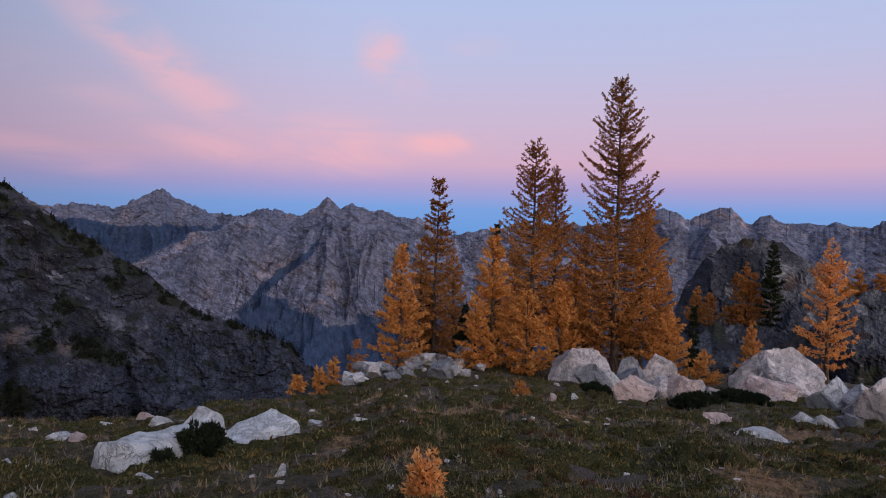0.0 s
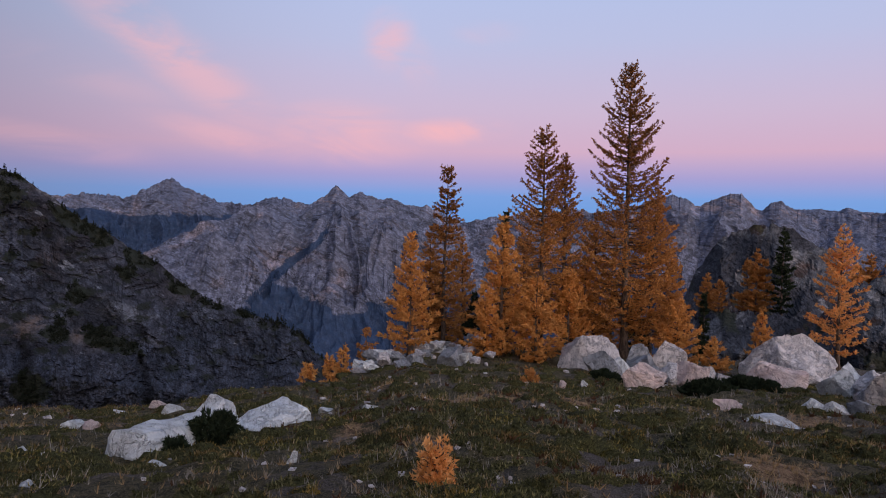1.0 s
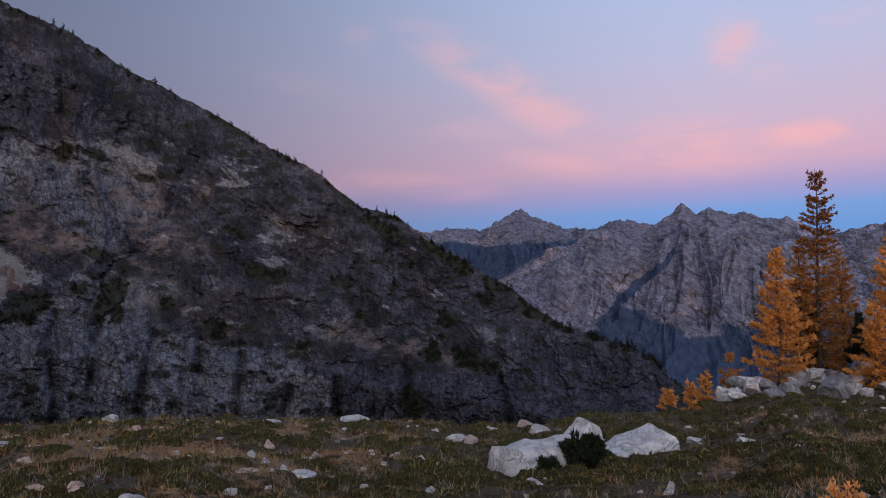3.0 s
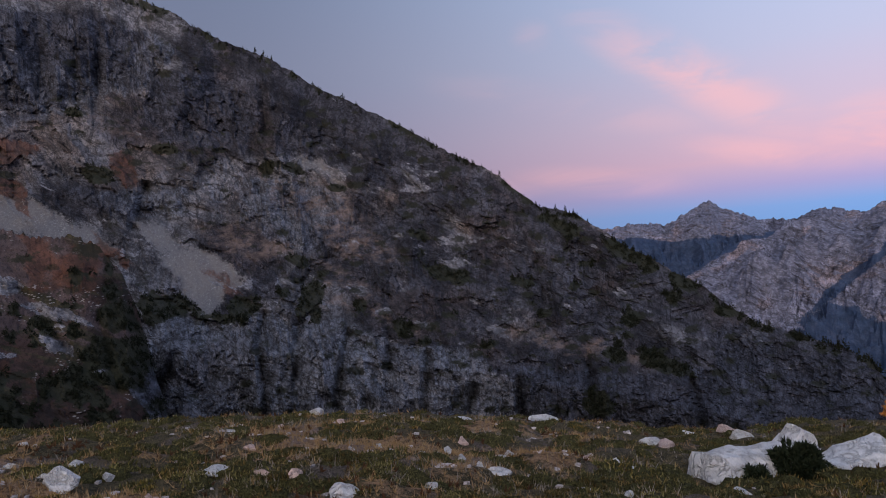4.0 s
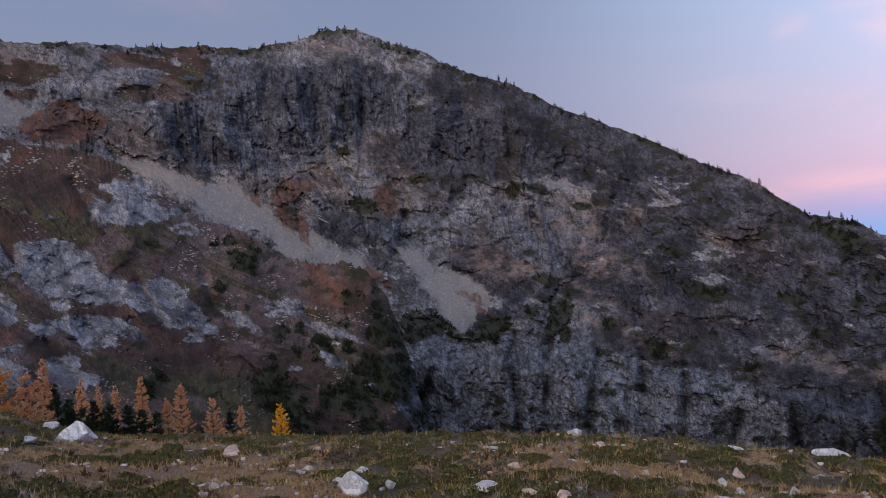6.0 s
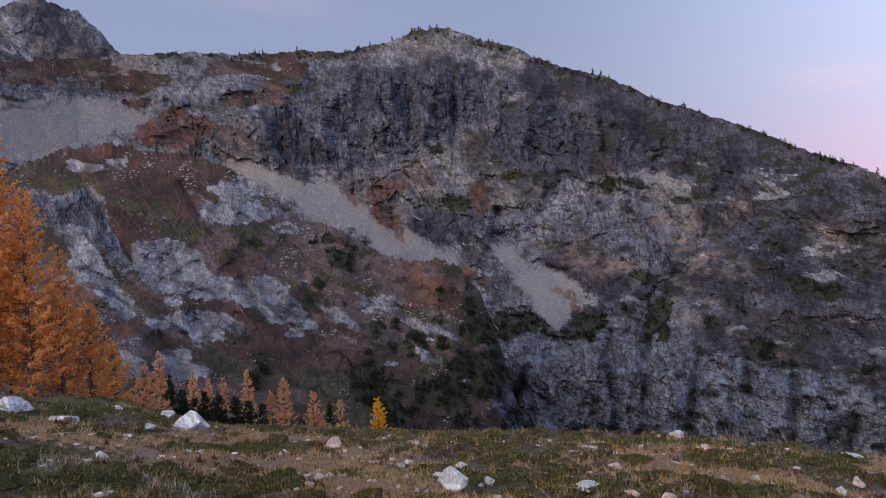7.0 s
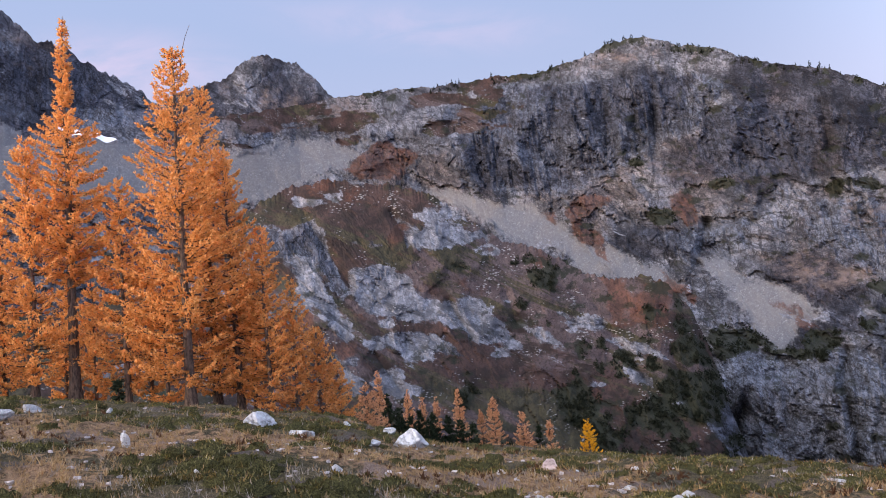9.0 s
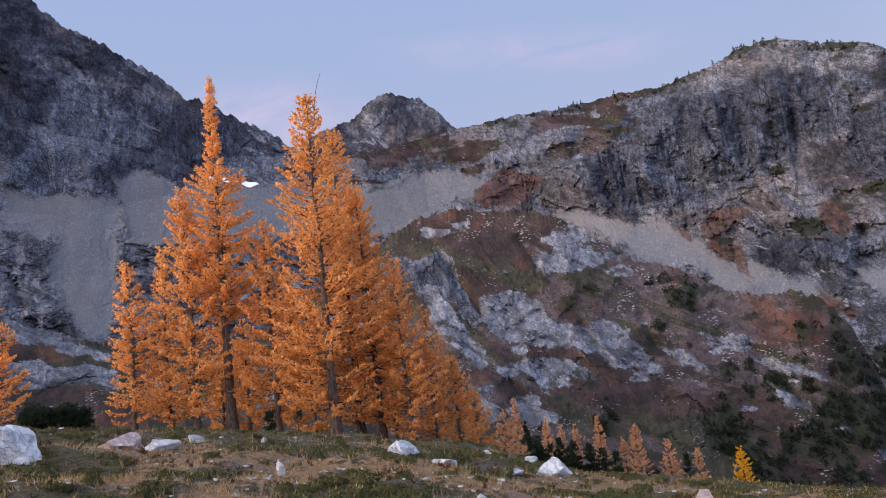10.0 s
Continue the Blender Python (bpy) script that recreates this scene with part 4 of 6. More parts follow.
def wander(az, el, p, seed, size=1.0):
    """Directions pushed about at three scales, so that outlines come out ragged."""
    out = []
    for k, v in ((0, az), (5, el)):
        out.append(v + size * (0.45 * fbm(p * 1.3, 2, seed + 60 + k) + 0.22 * fbm(p * 5.0, 2, seed + 61 + k) + 0.10 * fbm(p * 15.0, 2, seed + 62 + k)))
    return out


def ridge_zones(az, el, p, seed):
    a, e = wander(az, el, p, seed)
    scree, tan, rust = inside(a, e, SCREE_FANS, 1.1), inside(a, e, TAN_SOIL, 1.2), inside(a, e, RUST_HEATH, 0.9)
    wob = 0.3 * fbm(p * 2.4, 4, seed + 60, 0.65)
    # bushes on the ledges and along the rim
    ledge = np.clip(np.interp(az, [12, 30, 58, 64], [1, 1, 0.7, 0]) * np.interp(el, [-14, -9, 0, 8], [0.1, 0.5, 0.5, 0.3]) * (fbm(p * np.array([1.6, 4.0, 1.0]), 3, seed + 75) * 1.6 - 0.45), 0, 1)
    skyline = np.interp(az, *zip(*RIDGE_CREST))
    rim = np.clip(1.0 - (skyline - el) / np.interp(az, [15, 40, 62, 85], [1.6, 1.5, 1.6, 1.2]), 0, 1) * np.clip(0.75 + 1.2 * fbm(p * 3.5, 3, seed + 79), 0, 1) * (az < 90)
    shrub = np.maximum.reduce([inside(a, e, THICKETS), blobs(az, el, SHRUB, wob * 1.3) * 0.9, blobs(az, el, LEDGE_SHRUB, wob * 1.3) * 0.9, ledge, 0.75 * rim])
    # dark walls, plus the low-azimuth flank's dimness in grazing light, put into colour
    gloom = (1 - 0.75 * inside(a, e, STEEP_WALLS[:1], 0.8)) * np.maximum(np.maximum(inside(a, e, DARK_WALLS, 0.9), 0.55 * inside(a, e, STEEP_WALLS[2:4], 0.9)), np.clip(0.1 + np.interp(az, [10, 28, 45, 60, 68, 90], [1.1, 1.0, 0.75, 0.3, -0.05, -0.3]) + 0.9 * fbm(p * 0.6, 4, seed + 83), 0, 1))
    wall = inside(a, e, STEEP_WALLS, 0.8) * (1 - scree)
    pale = np.maximum(inside(a, e, BARE_SLABS), np.interp(az, [20, 45], [0.5, 1]) * np.clip(1.5 * fbm(p * np.array([1.2, 2.6, 1.0]) + 3.0, 4, seed + 87) - 0.75, 0, 1) * (1 - wall) * np.interp(el, [6, 10], [1, 0.25]))
    # brown grass on the benches near the skyline
    heath = np.clip(np.interp(az, [60, 72, 80, 104, 112], [0, 0.2, 0.75, 0.75, 0.2]) * np.interp(el, [14.5, 16, 20], [0, 1, 1]) * (0.45 + 1.1 * fbm(p * np.array([1.0, 3.4, 1.0]), 4, seed + 71, 0.6)), 0, 1)
    dots = np.clip(np.interp(az, [10, 40, 55, 70, 90], [0.95, 0.85, 0.6, 0.35, 0.2]) + 0.5 * fbm(p * 0.9, 3, seed + 93) - 0.15 * wall, 0, 1) * (1 - scree)
    calm = np.maximum.reduce([scree, 0.5 * tan * (1 - wall), 0.6 * heath])
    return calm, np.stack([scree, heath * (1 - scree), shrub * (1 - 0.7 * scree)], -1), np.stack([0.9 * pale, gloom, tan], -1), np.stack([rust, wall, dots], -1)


def spur_zones(az, el, p, seed):
    a, e = wander(az, el, p, seed)
    slab = np.maximum(inside(a, e, BARE_SLABS, 1.0), np.clip(1.3 * fbm(p * np.array([1.2, 2.4, 1.0]) + 5.0, 4, seed + 87) - np.interp(az, [64, 80, 95, 110], [1.0, 0.85, 0.7, 0.5]), 0, 1))
    wall = inside(a, e, SPUR_WALLS, 0.8)
    shrub = np.maximum(inside(a, e, THICKETS, 1.6) * np.clip(0.75 + 1.2 * fbm(p * 2.6, 3, seed + 76), 0, 1), np.clip(np.interp(az, [63, 70, 84, 92], [0.95, 0.8, 0.15, 0]) * np.interp(el, [-12, -4.5, -1], [1.3, 1, 0]) + 0.9 * fbm(p * 2.2, 3, seed + 75) - 0.35, 0, 1))
    thick = np.clip(1.05 - 0.9 * wall + 0.2 * fbm(p * 3, 3, seed + 71), 0, 1) * (1 - slab)
    rust = np.maximum(inside(a, e, RUST_HEATH), np.clip(np.interp(el, [-6, 0, 5, 9], [-0.1, 0.35, 0.3, 0.45]) + 1.0 * fbm(p * 1.4, 3, seed + 78) - 0.25, 0, 1) * (1 - slab))
    dots = np.clip(0.45 + 0.5 * fbm(p * 0.9, 3, seed + 93), 0, 1)
    return 0.35 * thick, np.stack([0 * az, thick, shrub * (1 - slab)], -1), np.stack([slab, 0.6 * wall, 0 * az], -1), np.stack([rust, wall, dots], -1)


def bare_zones(az, el, p, seed):
    a, e = wander(az, el, p, seed)
    scree = inside(a, e, SCREE_FANS, 1.1)
    wall = inside(a, e, STEEP_WALLS, 0.8)
    gloom = np.maximum(inside(a, e, DARK_WALLS, 0.9), np.clip(0.45 + fbm(p, 3, seed + 5), 0, 1))
    return scree, np.stack([scree, 0 * az, 0 * az], -1), np.stack([np.clip(fbm(p, 3, seed + 3), 0, 1) * 0.5, gloom, np.maximum(inside(a, e, TAN_SOIL, 0.9), np.clip(fbm(p, 3, seed + 7) - 0.2, 0, 1))], -1), np.stack([0 * az, wall, 0 * az], -1)


CLEFTS = [[(66.3, 15.3), (66.8, 12.1)], [(56.2, -3.8), (56.9, -5.8), (56.6, -11.1)], [(53.5, -4.6), (54.1, -8.7)], [(49.7, -5.9), (51.1, -11.4)], [(62.9, -6.1), (64.1, -9.0)],
          [(63.8, 6.6), (64.8, 3.6)], [(55.2, 13.4), (55.1, 10.3)], [(93.9, 10.5), (93.2, 4.6), (91.6, 3.0)], [(88.7, 0.4), (87.6, -3.1)], [(46.6, -4.8), (46.7, -8.8)],
          [(43.7, -7.7), (44.1, -12.5)], [(36.7, -10.3), (36.4, -12.9)], [(40.2, -10.6), (40.6, -12.9)], [(31.0, -8.8), (30.8, -11.3)], [(23.4, -11.0), (23.1, -13.9)]]
RIBS = [[(58.7, 17.3), (61.5, 11.7)], [(74.4, 19.1), (77.7, 13.2)], [(67.0, 19.2), (69.0, 13.4)], [(52.6, 14.2), (54.9, 8.6)], [(45.2, 10.4), (48.6, 4.4)], [(63.9, -3.2), (61.7, -11.4)],
        [(71.7, 18.9), (71.7, 13.7)], [(51.2, -5.4), (53.1, -11.8)], [(79.0, 19.3), (82.1, 13.9)], [(40.8, 6.4), (44.6, -0.2)]]
SPURS = [[(9.2, 1.9), (10.6, 0.7), (12.2, -3.1)],
         [(7.4, 1.6), (8.2, -1.3), (8.5, -4.6)],
         [(9.2, 1.9), (7.5, -1.4), (5.8, -4.6), (4.9, -6.3)],
         [(13.7, 0.3), (14.7, -2.8), (15.6, -5.8)],
         [(18.3, -0.4), (18.8, -2.9), (17.9, -5.8)],
         [(4.7, 1.3), (4.3, -1.4), (4.6, -3.9)],
         [(10.6, 0.7), (9.9, -1.3), (10.7, -4.6)]]
PEAK_SPURS = [[(-21.8, 2.2), (-20.9, -0.4), (-19.8, -3.0)], [(-24.3, 1.6), (-26.1, -1.1)], [(-18.0, 1.8), (-18.0, -2.2)], [(-29.0, 0.8), (-29.8, -1.7)], [(-31.6, 1.4), (-30.1, -1.7)]]
MASSIF_SPURS = [[(21.2, 2.5), (22.1, -0.7)], [(19.4, 1.4), (18.8, -0.4)], [(26.5, 1.0), (27.0, -0.6)], [(14.1, 1.3), (14.3, 0.2)]]
RIDGE_CREST = [(8, -12.5), (10.6, -10.8), (12, -9.2), (15.4, -7.8), (18.9, -6.6), (20.7, -5.3), (22.1, -4.0), (24.6, -2.4), (28.2, -0.1), (31, 2.2),
               (34.3, 3.3), (37.5, 6.1), (41.8, 8.5), (46, 11.1), (50.4, 13.2), (54.5, 15.7), (58.5, 17.2), (61.5, 18.9), (64.2, 19.7), (66, 20.7),
               (68.7, 20.9), (70.1, 20.5), (72.5, 20.0), (75, 19.6), (78, 19.8), (83, 19.6), (86.5, 19.7), (89.8, 19.5), (92.3, 19.3), (96, 18.8),
               (104, 18.0), (110, 17.2), (118, 15.5), (126, 14.0), (140, 12)]
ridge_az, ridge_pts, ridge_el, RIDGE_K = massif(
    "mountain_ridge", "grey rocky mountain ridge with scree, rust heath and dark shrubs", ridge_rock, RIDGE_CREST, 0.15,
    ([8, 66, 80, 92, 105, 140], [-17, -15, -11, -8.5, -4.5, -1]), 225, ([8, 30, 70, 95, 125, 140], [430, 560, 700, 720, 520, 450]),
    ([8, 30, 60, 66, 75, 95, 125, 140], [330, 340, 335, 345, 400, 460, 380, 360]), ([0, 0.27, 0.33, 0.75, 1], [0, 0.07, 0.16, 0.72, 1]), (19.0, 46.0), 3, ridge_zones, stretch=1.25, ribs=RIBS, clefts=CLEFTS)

SPUR_CREST = [(62.5, -14), (63.4, -11), (64.2, -7.5), (64.6, -5.0), (65.1, -2.6), (66.0, 0.2), (67.4, 2.2), (68.6, 3.1), (71, 3.1), (73, 3.6), (75, 5.0), (77, 6.3), (79.5, 7.1), (80.7, 7.8), (82.3, 9.3),
              (84.5, 11.0), (86.3, 11.9), (88.2, 12.4), (91.3, 12.9), (93.9, 13.1), (96, 12.8), (98, 11.8), (100, 10.8), (103, 9.4), (106.5, 6.4), (110, 4.8), (114, 4.2), (118, 4.8), (122, 6.0), (128, 8.4), (140, 9)]
SPUR_CLEFTS = [[(95.5, 12.2), (94.4, 9.2), (92.0, 4.6)], [(88.3, 10.2), (87.0, 7.4)], [(84.2, 2.6), (82.6, -0.4)], [(79.6, 3.0), (79.0, 0.6)], [(90.4, -1.0), (88.6, -4.0)], [(72.6, -0.4), (69.8, -4.6)], [(67.6, -3.0), (66.6, -8.0)]]
spur_az, spur_pts, spur_el, SPUR_K = massif(
    "heath_spur", "spur of rust-brown heath, pale slabs and dark thickets below the ridge", ridge_rock, SPUR_CREST, 0.13,
    ([62, 66, 80, 92, 105, 140], [-16, -15, -12, -9, -6, -3]), 170, ([62, 66, 80, 96, 110, 140], [285, 295, 320, 360, 300, 280]),
    ([62, 66, 80, 95, 110, 140], [270, 210, 170, 125, 120, 130]), ([0, 0.5, 0.8, 1], [0, 0.45, 0.74, 1]), (7.0, 26.0), 41, spur_zones, 0.25, 1.2, clefts=SPUR_CLEFTS, crease_w=1.1)

massif("rocky_knob", "dark rounded rocky summit knob behind a saddle", ridge_rock,
       [(88, 17), (91.5, 19.2), (92.6, 20.1), (93.2, 21.0), (94.7, 22.0), (96.5, 22.6), (98.2, 22.5), (99.5, 21.7), (100.5, 20.9), (102.4, 20.5), (104.8, 19.6), (108, 18.5)],
       0.13, ([88, 108], [13, 13]), 70, ([88, 108], [900, 900]), ([88, 108], [760, 740]), ([0, 1], [0, 1]), (10.0, 45.0), 11, bare_zones, 0.2, 1.6)
massif("cliff_mountain", "dark cliffed mountain flank above pale scree", ridge_rock,
       [(103, 17), (107, 20.4), (108.7, 21.3), (110.6, 21.8), (111.5, 22.7), (113.4, 23.0), (115.8, 24.9), (117.4, 25.6), (120.6, 27.2), (122.3, 27.7), (124.7, 29.4), (132, 33), (145, 36)],
       0.13, ([103, 112, 145], [14, 12, 10]), 130, ([103, 145], [800, 700]), ([103, 120, 145], [640, 560, 520]), ([0, 0.2, 0.5, 0.55, 1], [0, 0.35, 0.5, 0.7, 1]), (11.0, 55.0), 15, bare_zones, 0.25, 1.4)


# the far ranges: valley forests and pale slabs
FAR_FORESTS = [[(16.2, -6.7), (14.3, -5.6), (12.3, -5.8), (11.4, -7.3), (10.0, -8.1), (8.6, -8.1), (6.6, -8.1), (4.7, -7.3), (4.0, -9.2), (7.4, -12.2), (12.3, -10.3)],
               [(28.9, 0.1), (25.4, -0.4), (22.4, -0.9), (19.3, -0.6), (19.8, -1.5), (23.2, -3.1), (26.2, -1.0)],
               [(9.8, -1.3), (9.7, -1.7), (12.0, -3.8), (13.8, -5.3), (16.2, -6.7), (14.8, -5.3), (12.5, -3.4)]]
FAR_SLABS = [[(9.2, -5.1), (7.8, -5.9), (6.6, -7.3), (7.8, -7.8), (9.0, -6.6)],
             [(11.1, -5.6), (10.4, -5.3), (10.3, -6.3), (11.1, -6.8)]]


def far_zones(az, el, p, seed):
    back = seed in (21, 29)
    line = np.full_like(az, 0.0) if back else np.interp(az, [-35, -24, -18, -12, 0, 5, 9, 12, 16, 23], [-2.2, -2.6, -4.5, -5, -5.0, -7.0, -7.5, -6.2, -6.8, -4.8])
    tree = np.clip(0.35 + (line - el) * (1.6 if back else 0.7) + 0.8 * fbm(p * 1.2, 4, seed + 4, 0.6), 0, 1)
    # evening glow on the summits, painted as a warmer tone with height
    tan = np.clip(0.3 + (el - (0.4 if back else -0.2)) * 0.5 + 0.5 * fbm(p * 0.8, 3, seed + 6), 0, 1)
    pale = np.clip(fbm(p * np.array([1.5, 0.8, 0.5]), 4, seed + 8) - 0.35, 0, 1)
    a, e = wander(az, el, p, seed, 0.5)
    tree = np.maximum(tree * (1 - inside(a, e, FAR_SLABS, 0.5)), inside(a, e, FAR_FORESTS, 0.5))
    return 0 * az, np.stack([0 * az, 0 * az, tree], -1), np.stack([np.maximum(pale, 0.9 * inside(a, e, FAR_SLABS, 0.5)), 0 * az, tan], -1)


def plain(value):
    return ([-60, 60], [value, value])


range_of_peaks("far_mountain", "distant jagged mountain range with pink evening light", hazy_far_rock,
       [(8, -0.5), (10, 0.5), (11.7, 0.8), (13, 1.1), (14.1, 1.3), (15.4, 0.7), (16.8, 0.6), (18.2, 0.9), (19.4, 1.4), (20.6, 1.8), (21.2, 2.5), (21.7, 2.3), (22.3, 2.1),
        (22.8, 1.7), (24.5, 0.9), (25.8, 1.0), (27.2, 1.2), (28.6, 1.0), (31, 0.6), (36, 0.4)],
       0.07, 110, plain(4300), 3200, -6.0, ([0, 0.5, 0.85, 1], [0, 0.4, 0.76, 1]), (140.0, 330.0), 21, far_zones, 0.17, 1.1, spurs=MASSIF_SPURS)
range_of_peaks("pyramid_mountain", "grey pyramid-shaped mountain with gullies above a dark forested valley", hazy_far_rock,
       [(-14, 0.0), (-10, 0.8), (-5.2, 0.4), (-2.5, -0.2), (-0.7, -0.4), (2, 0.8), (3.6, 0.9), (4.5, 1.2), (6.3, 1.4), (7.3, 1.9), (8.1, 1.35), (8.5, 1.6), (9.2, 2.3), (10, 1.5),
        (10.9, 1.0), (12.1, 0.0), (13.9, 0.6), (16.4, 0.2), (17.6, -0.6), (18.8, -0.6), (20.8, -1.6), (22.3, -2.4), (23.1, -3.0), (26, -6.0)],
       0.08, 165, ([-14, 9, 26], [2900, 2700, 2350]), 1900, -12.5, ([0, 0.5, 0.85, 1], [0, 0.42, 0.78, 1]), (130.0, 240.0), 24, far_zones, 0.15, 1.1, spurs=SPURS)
range_of_peaks("peak_range", "distant rocky peaks with pale slopes in evening light", hazy_far_rock,
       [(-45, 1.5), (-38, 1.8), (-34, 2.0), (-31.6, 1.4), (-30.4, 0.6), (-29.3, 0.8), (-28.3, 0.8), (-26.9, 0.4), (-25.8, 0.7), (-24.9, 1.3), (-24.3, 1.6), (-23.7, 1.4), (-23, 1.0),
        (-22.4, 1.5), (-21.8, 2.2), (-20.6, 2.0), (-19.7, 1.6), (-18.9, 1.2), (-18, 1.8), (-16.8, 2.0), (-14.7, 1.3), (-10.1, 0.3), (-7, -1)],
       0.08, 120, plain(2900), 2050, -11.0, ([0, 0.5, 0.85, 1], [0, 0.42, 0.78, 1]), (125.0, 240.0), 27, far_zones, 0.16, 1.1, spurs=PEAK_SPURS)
range_of_peaks("pink_crest", "faraway pale pink mountain crest", hazy_far_rock, [(-40, 0.6), (-31.6, 0.8), (-29.3, 1.0), (-28.6, 1.3), (-28.2, 1.0), (-26.5, 1.1), (-25.6, 1.1), (-23, 0.8)],
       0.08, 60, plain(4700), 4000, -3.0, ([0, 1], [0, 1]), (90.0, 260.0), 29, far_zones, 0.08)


def knoll_zones(az, el, p, seed):
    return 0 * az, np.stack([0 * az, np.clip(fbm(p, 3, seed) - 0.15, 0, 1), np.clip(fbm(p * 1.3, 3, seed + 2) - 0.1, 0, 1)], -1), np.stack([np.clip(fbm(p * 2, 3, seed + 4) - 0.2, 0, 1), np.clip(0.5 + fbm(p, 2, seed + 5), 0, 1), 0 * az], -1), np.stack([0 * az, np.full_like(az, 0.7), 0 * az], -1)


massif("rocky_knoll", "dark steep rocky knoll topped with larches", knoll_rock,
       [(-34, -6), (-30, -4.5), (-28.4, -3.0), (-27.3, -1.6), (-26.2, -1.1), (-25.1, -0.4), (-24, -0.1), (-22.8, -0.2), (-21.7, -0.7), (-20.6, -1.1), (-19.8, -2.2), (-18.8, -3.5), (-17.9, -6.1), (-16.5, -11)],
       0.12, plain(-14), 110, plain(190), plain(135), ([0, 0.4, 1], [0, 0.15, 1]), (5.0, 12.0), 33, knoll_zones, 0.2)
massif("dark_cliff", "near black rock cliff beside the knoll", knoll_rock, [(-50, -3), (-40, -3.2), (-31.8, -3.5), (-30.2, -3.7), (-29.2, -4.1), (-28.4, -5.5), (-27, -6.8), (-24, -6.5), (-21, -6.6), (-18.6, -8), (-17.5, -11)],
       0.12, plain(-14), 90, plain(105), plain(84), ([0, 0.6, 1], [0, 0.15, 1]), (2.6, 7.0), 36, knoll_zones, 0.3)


# ---- boulders ----
def boulder_mesh(w, d, h, seed, mat, cuts=13, detail=3, taper=0.0):
    """An angular block: a ball cut flat on many sides, roughened; it sits a little into the ground."""
    rng = random.Random(seed)
    bm = bmesh.new()
    bmesh.ops.create_icosphere(bm, subdivisions=detail, radius=1.55)
    v = np.array([q.co for q in bm.verts])
    faces = np.array([[q.index for q in f.verts] for f in bm.faces])
    bm.free()
    for c in range(cuts):
        # planes spread evenly over the sphere, then jittered
        up = 1 - 2 * (c + 0.5) / cuts
        ang = c * 2.39996 + rng.uniform(-0.5, 0.5)
        nrm = np.array([math.cos(ang) * math.sqrt(1 - up * up), math.sin(ang) * math.sqrt(1 - up * up), up]) + np.array([rng.gauss(0, 0.33) for _ in range(3)])
        nrm /= np.linalg.norm(nrm)
        over = np.maximum(v @ nrm - rng.uniform(0.5, 1.0), 0)
        v = v - over[:, None] * nrm
    v = v + 0.055 * np.stack([fbm(v * 1.5 + k * 7, 3, seed + k) for k in range(3)], -1) + 0.014 * np.stack([fbm(v * 7 + k, 2, seed + k) for k in range(3)], -1)
    ang, lift = np.arctan2(v[:, 1], v[:, 0]), v[:, 2]
    rough = facets(stack(ang * 2.2 + 0.8 * lift, lift * 3.0, 0.0), seed) * 0.06 + facets(stack(ang * 5.0, lift * 6.5 + ang, 0.0), seed + 1) * 0.03
    v = v * (1 + rough[:, None])
    lo, hi = v.min(0), v.max(0)
    v = (v - (lo + hi) / 2) / (hi - lo)
    v[:, :2] *= (1 - taper * (v[:, 2:] + 0.3))
    v = v * np.array([w, d, h * 1.35]) + np.array([0, 0, h * (0.5 - 0.175)])
    return mesh_of("boulder", v, faces, mat, False)


def boulder(az, r, w, h, seed, mat, label, name="boulder", deep=None, detail=3, turn=0.0, group="", tilt=(0, 0), lift=0.0, cuts=13, taper=0.0):
    deep = deep or w * random.Random(seed).uniform(0.6, 0.9)
    x, y = (float(q) for q in polar(az, r + deep * 0.35))
    z = float(ground_z(az, r + deep * 0.35)) + lift
    ob = new(name, boulder_mesh(w, deep, h, seed, mat, cuts, detail, taper))
    ob.matrix_basis = pose(x, y, z, tilt[0], tilt[1], az + turn)
    return tagged(ob, label, "boulder", group)


def slab_mesh(long, deep, tops, seed, mat):
    """A long low stone: rounded sections along its length whose height follows tops, a list of (share of the length, height)."""
    rows, sides = 46, 22
    u = np.linspace(0, 1, rows)[:, None]
    t = np.linspace(0, 2 * np.pi, sides, endpoint=False)[None]
    high = np.interp(u, *zip(*tops))
    ends = np.clip(np.minimum(u, 1 - u) * 14, 0, 1) ** 0.45
    box = 1 / np.maximum(np.abs(np.cos(t)), np.abs(np.sin(t))) ** 0.88
    x = (u - 0.5) * long + 0 * t
    y = 0.5 * deep * ends * box * np.cos(t) * (1 - 0.22 * np.sin(t))
    z = 0.5 * high * (1 + ends * box * np.sin(t)) * (0.35 + 0.65 * ends) - 0.12
    v = stack(x, y, z)
    v = v + 0.05 * np.stack([fbm(v * 2.1 + k * 7, 3, seed + k) for k in range(3)], -1) + 0.035 * facets(stack(v[:, 0] * 2.6, v[:, 1] * 3.0 + v[:, 2], 0.0), seed)[:, None] * np.array([0.3, 0.6, 1.0])
    f = grid_faces(rows, sides, True)
    caps = np.array([[a, a + k, a + k + 1, a + k + 2] for a in (0, (rows - 1) * sides) for k in range(1, sides - 2, 2)])
    return mesh_of("granite_slab", v, np.concatenate([f, caps]), mat, False)


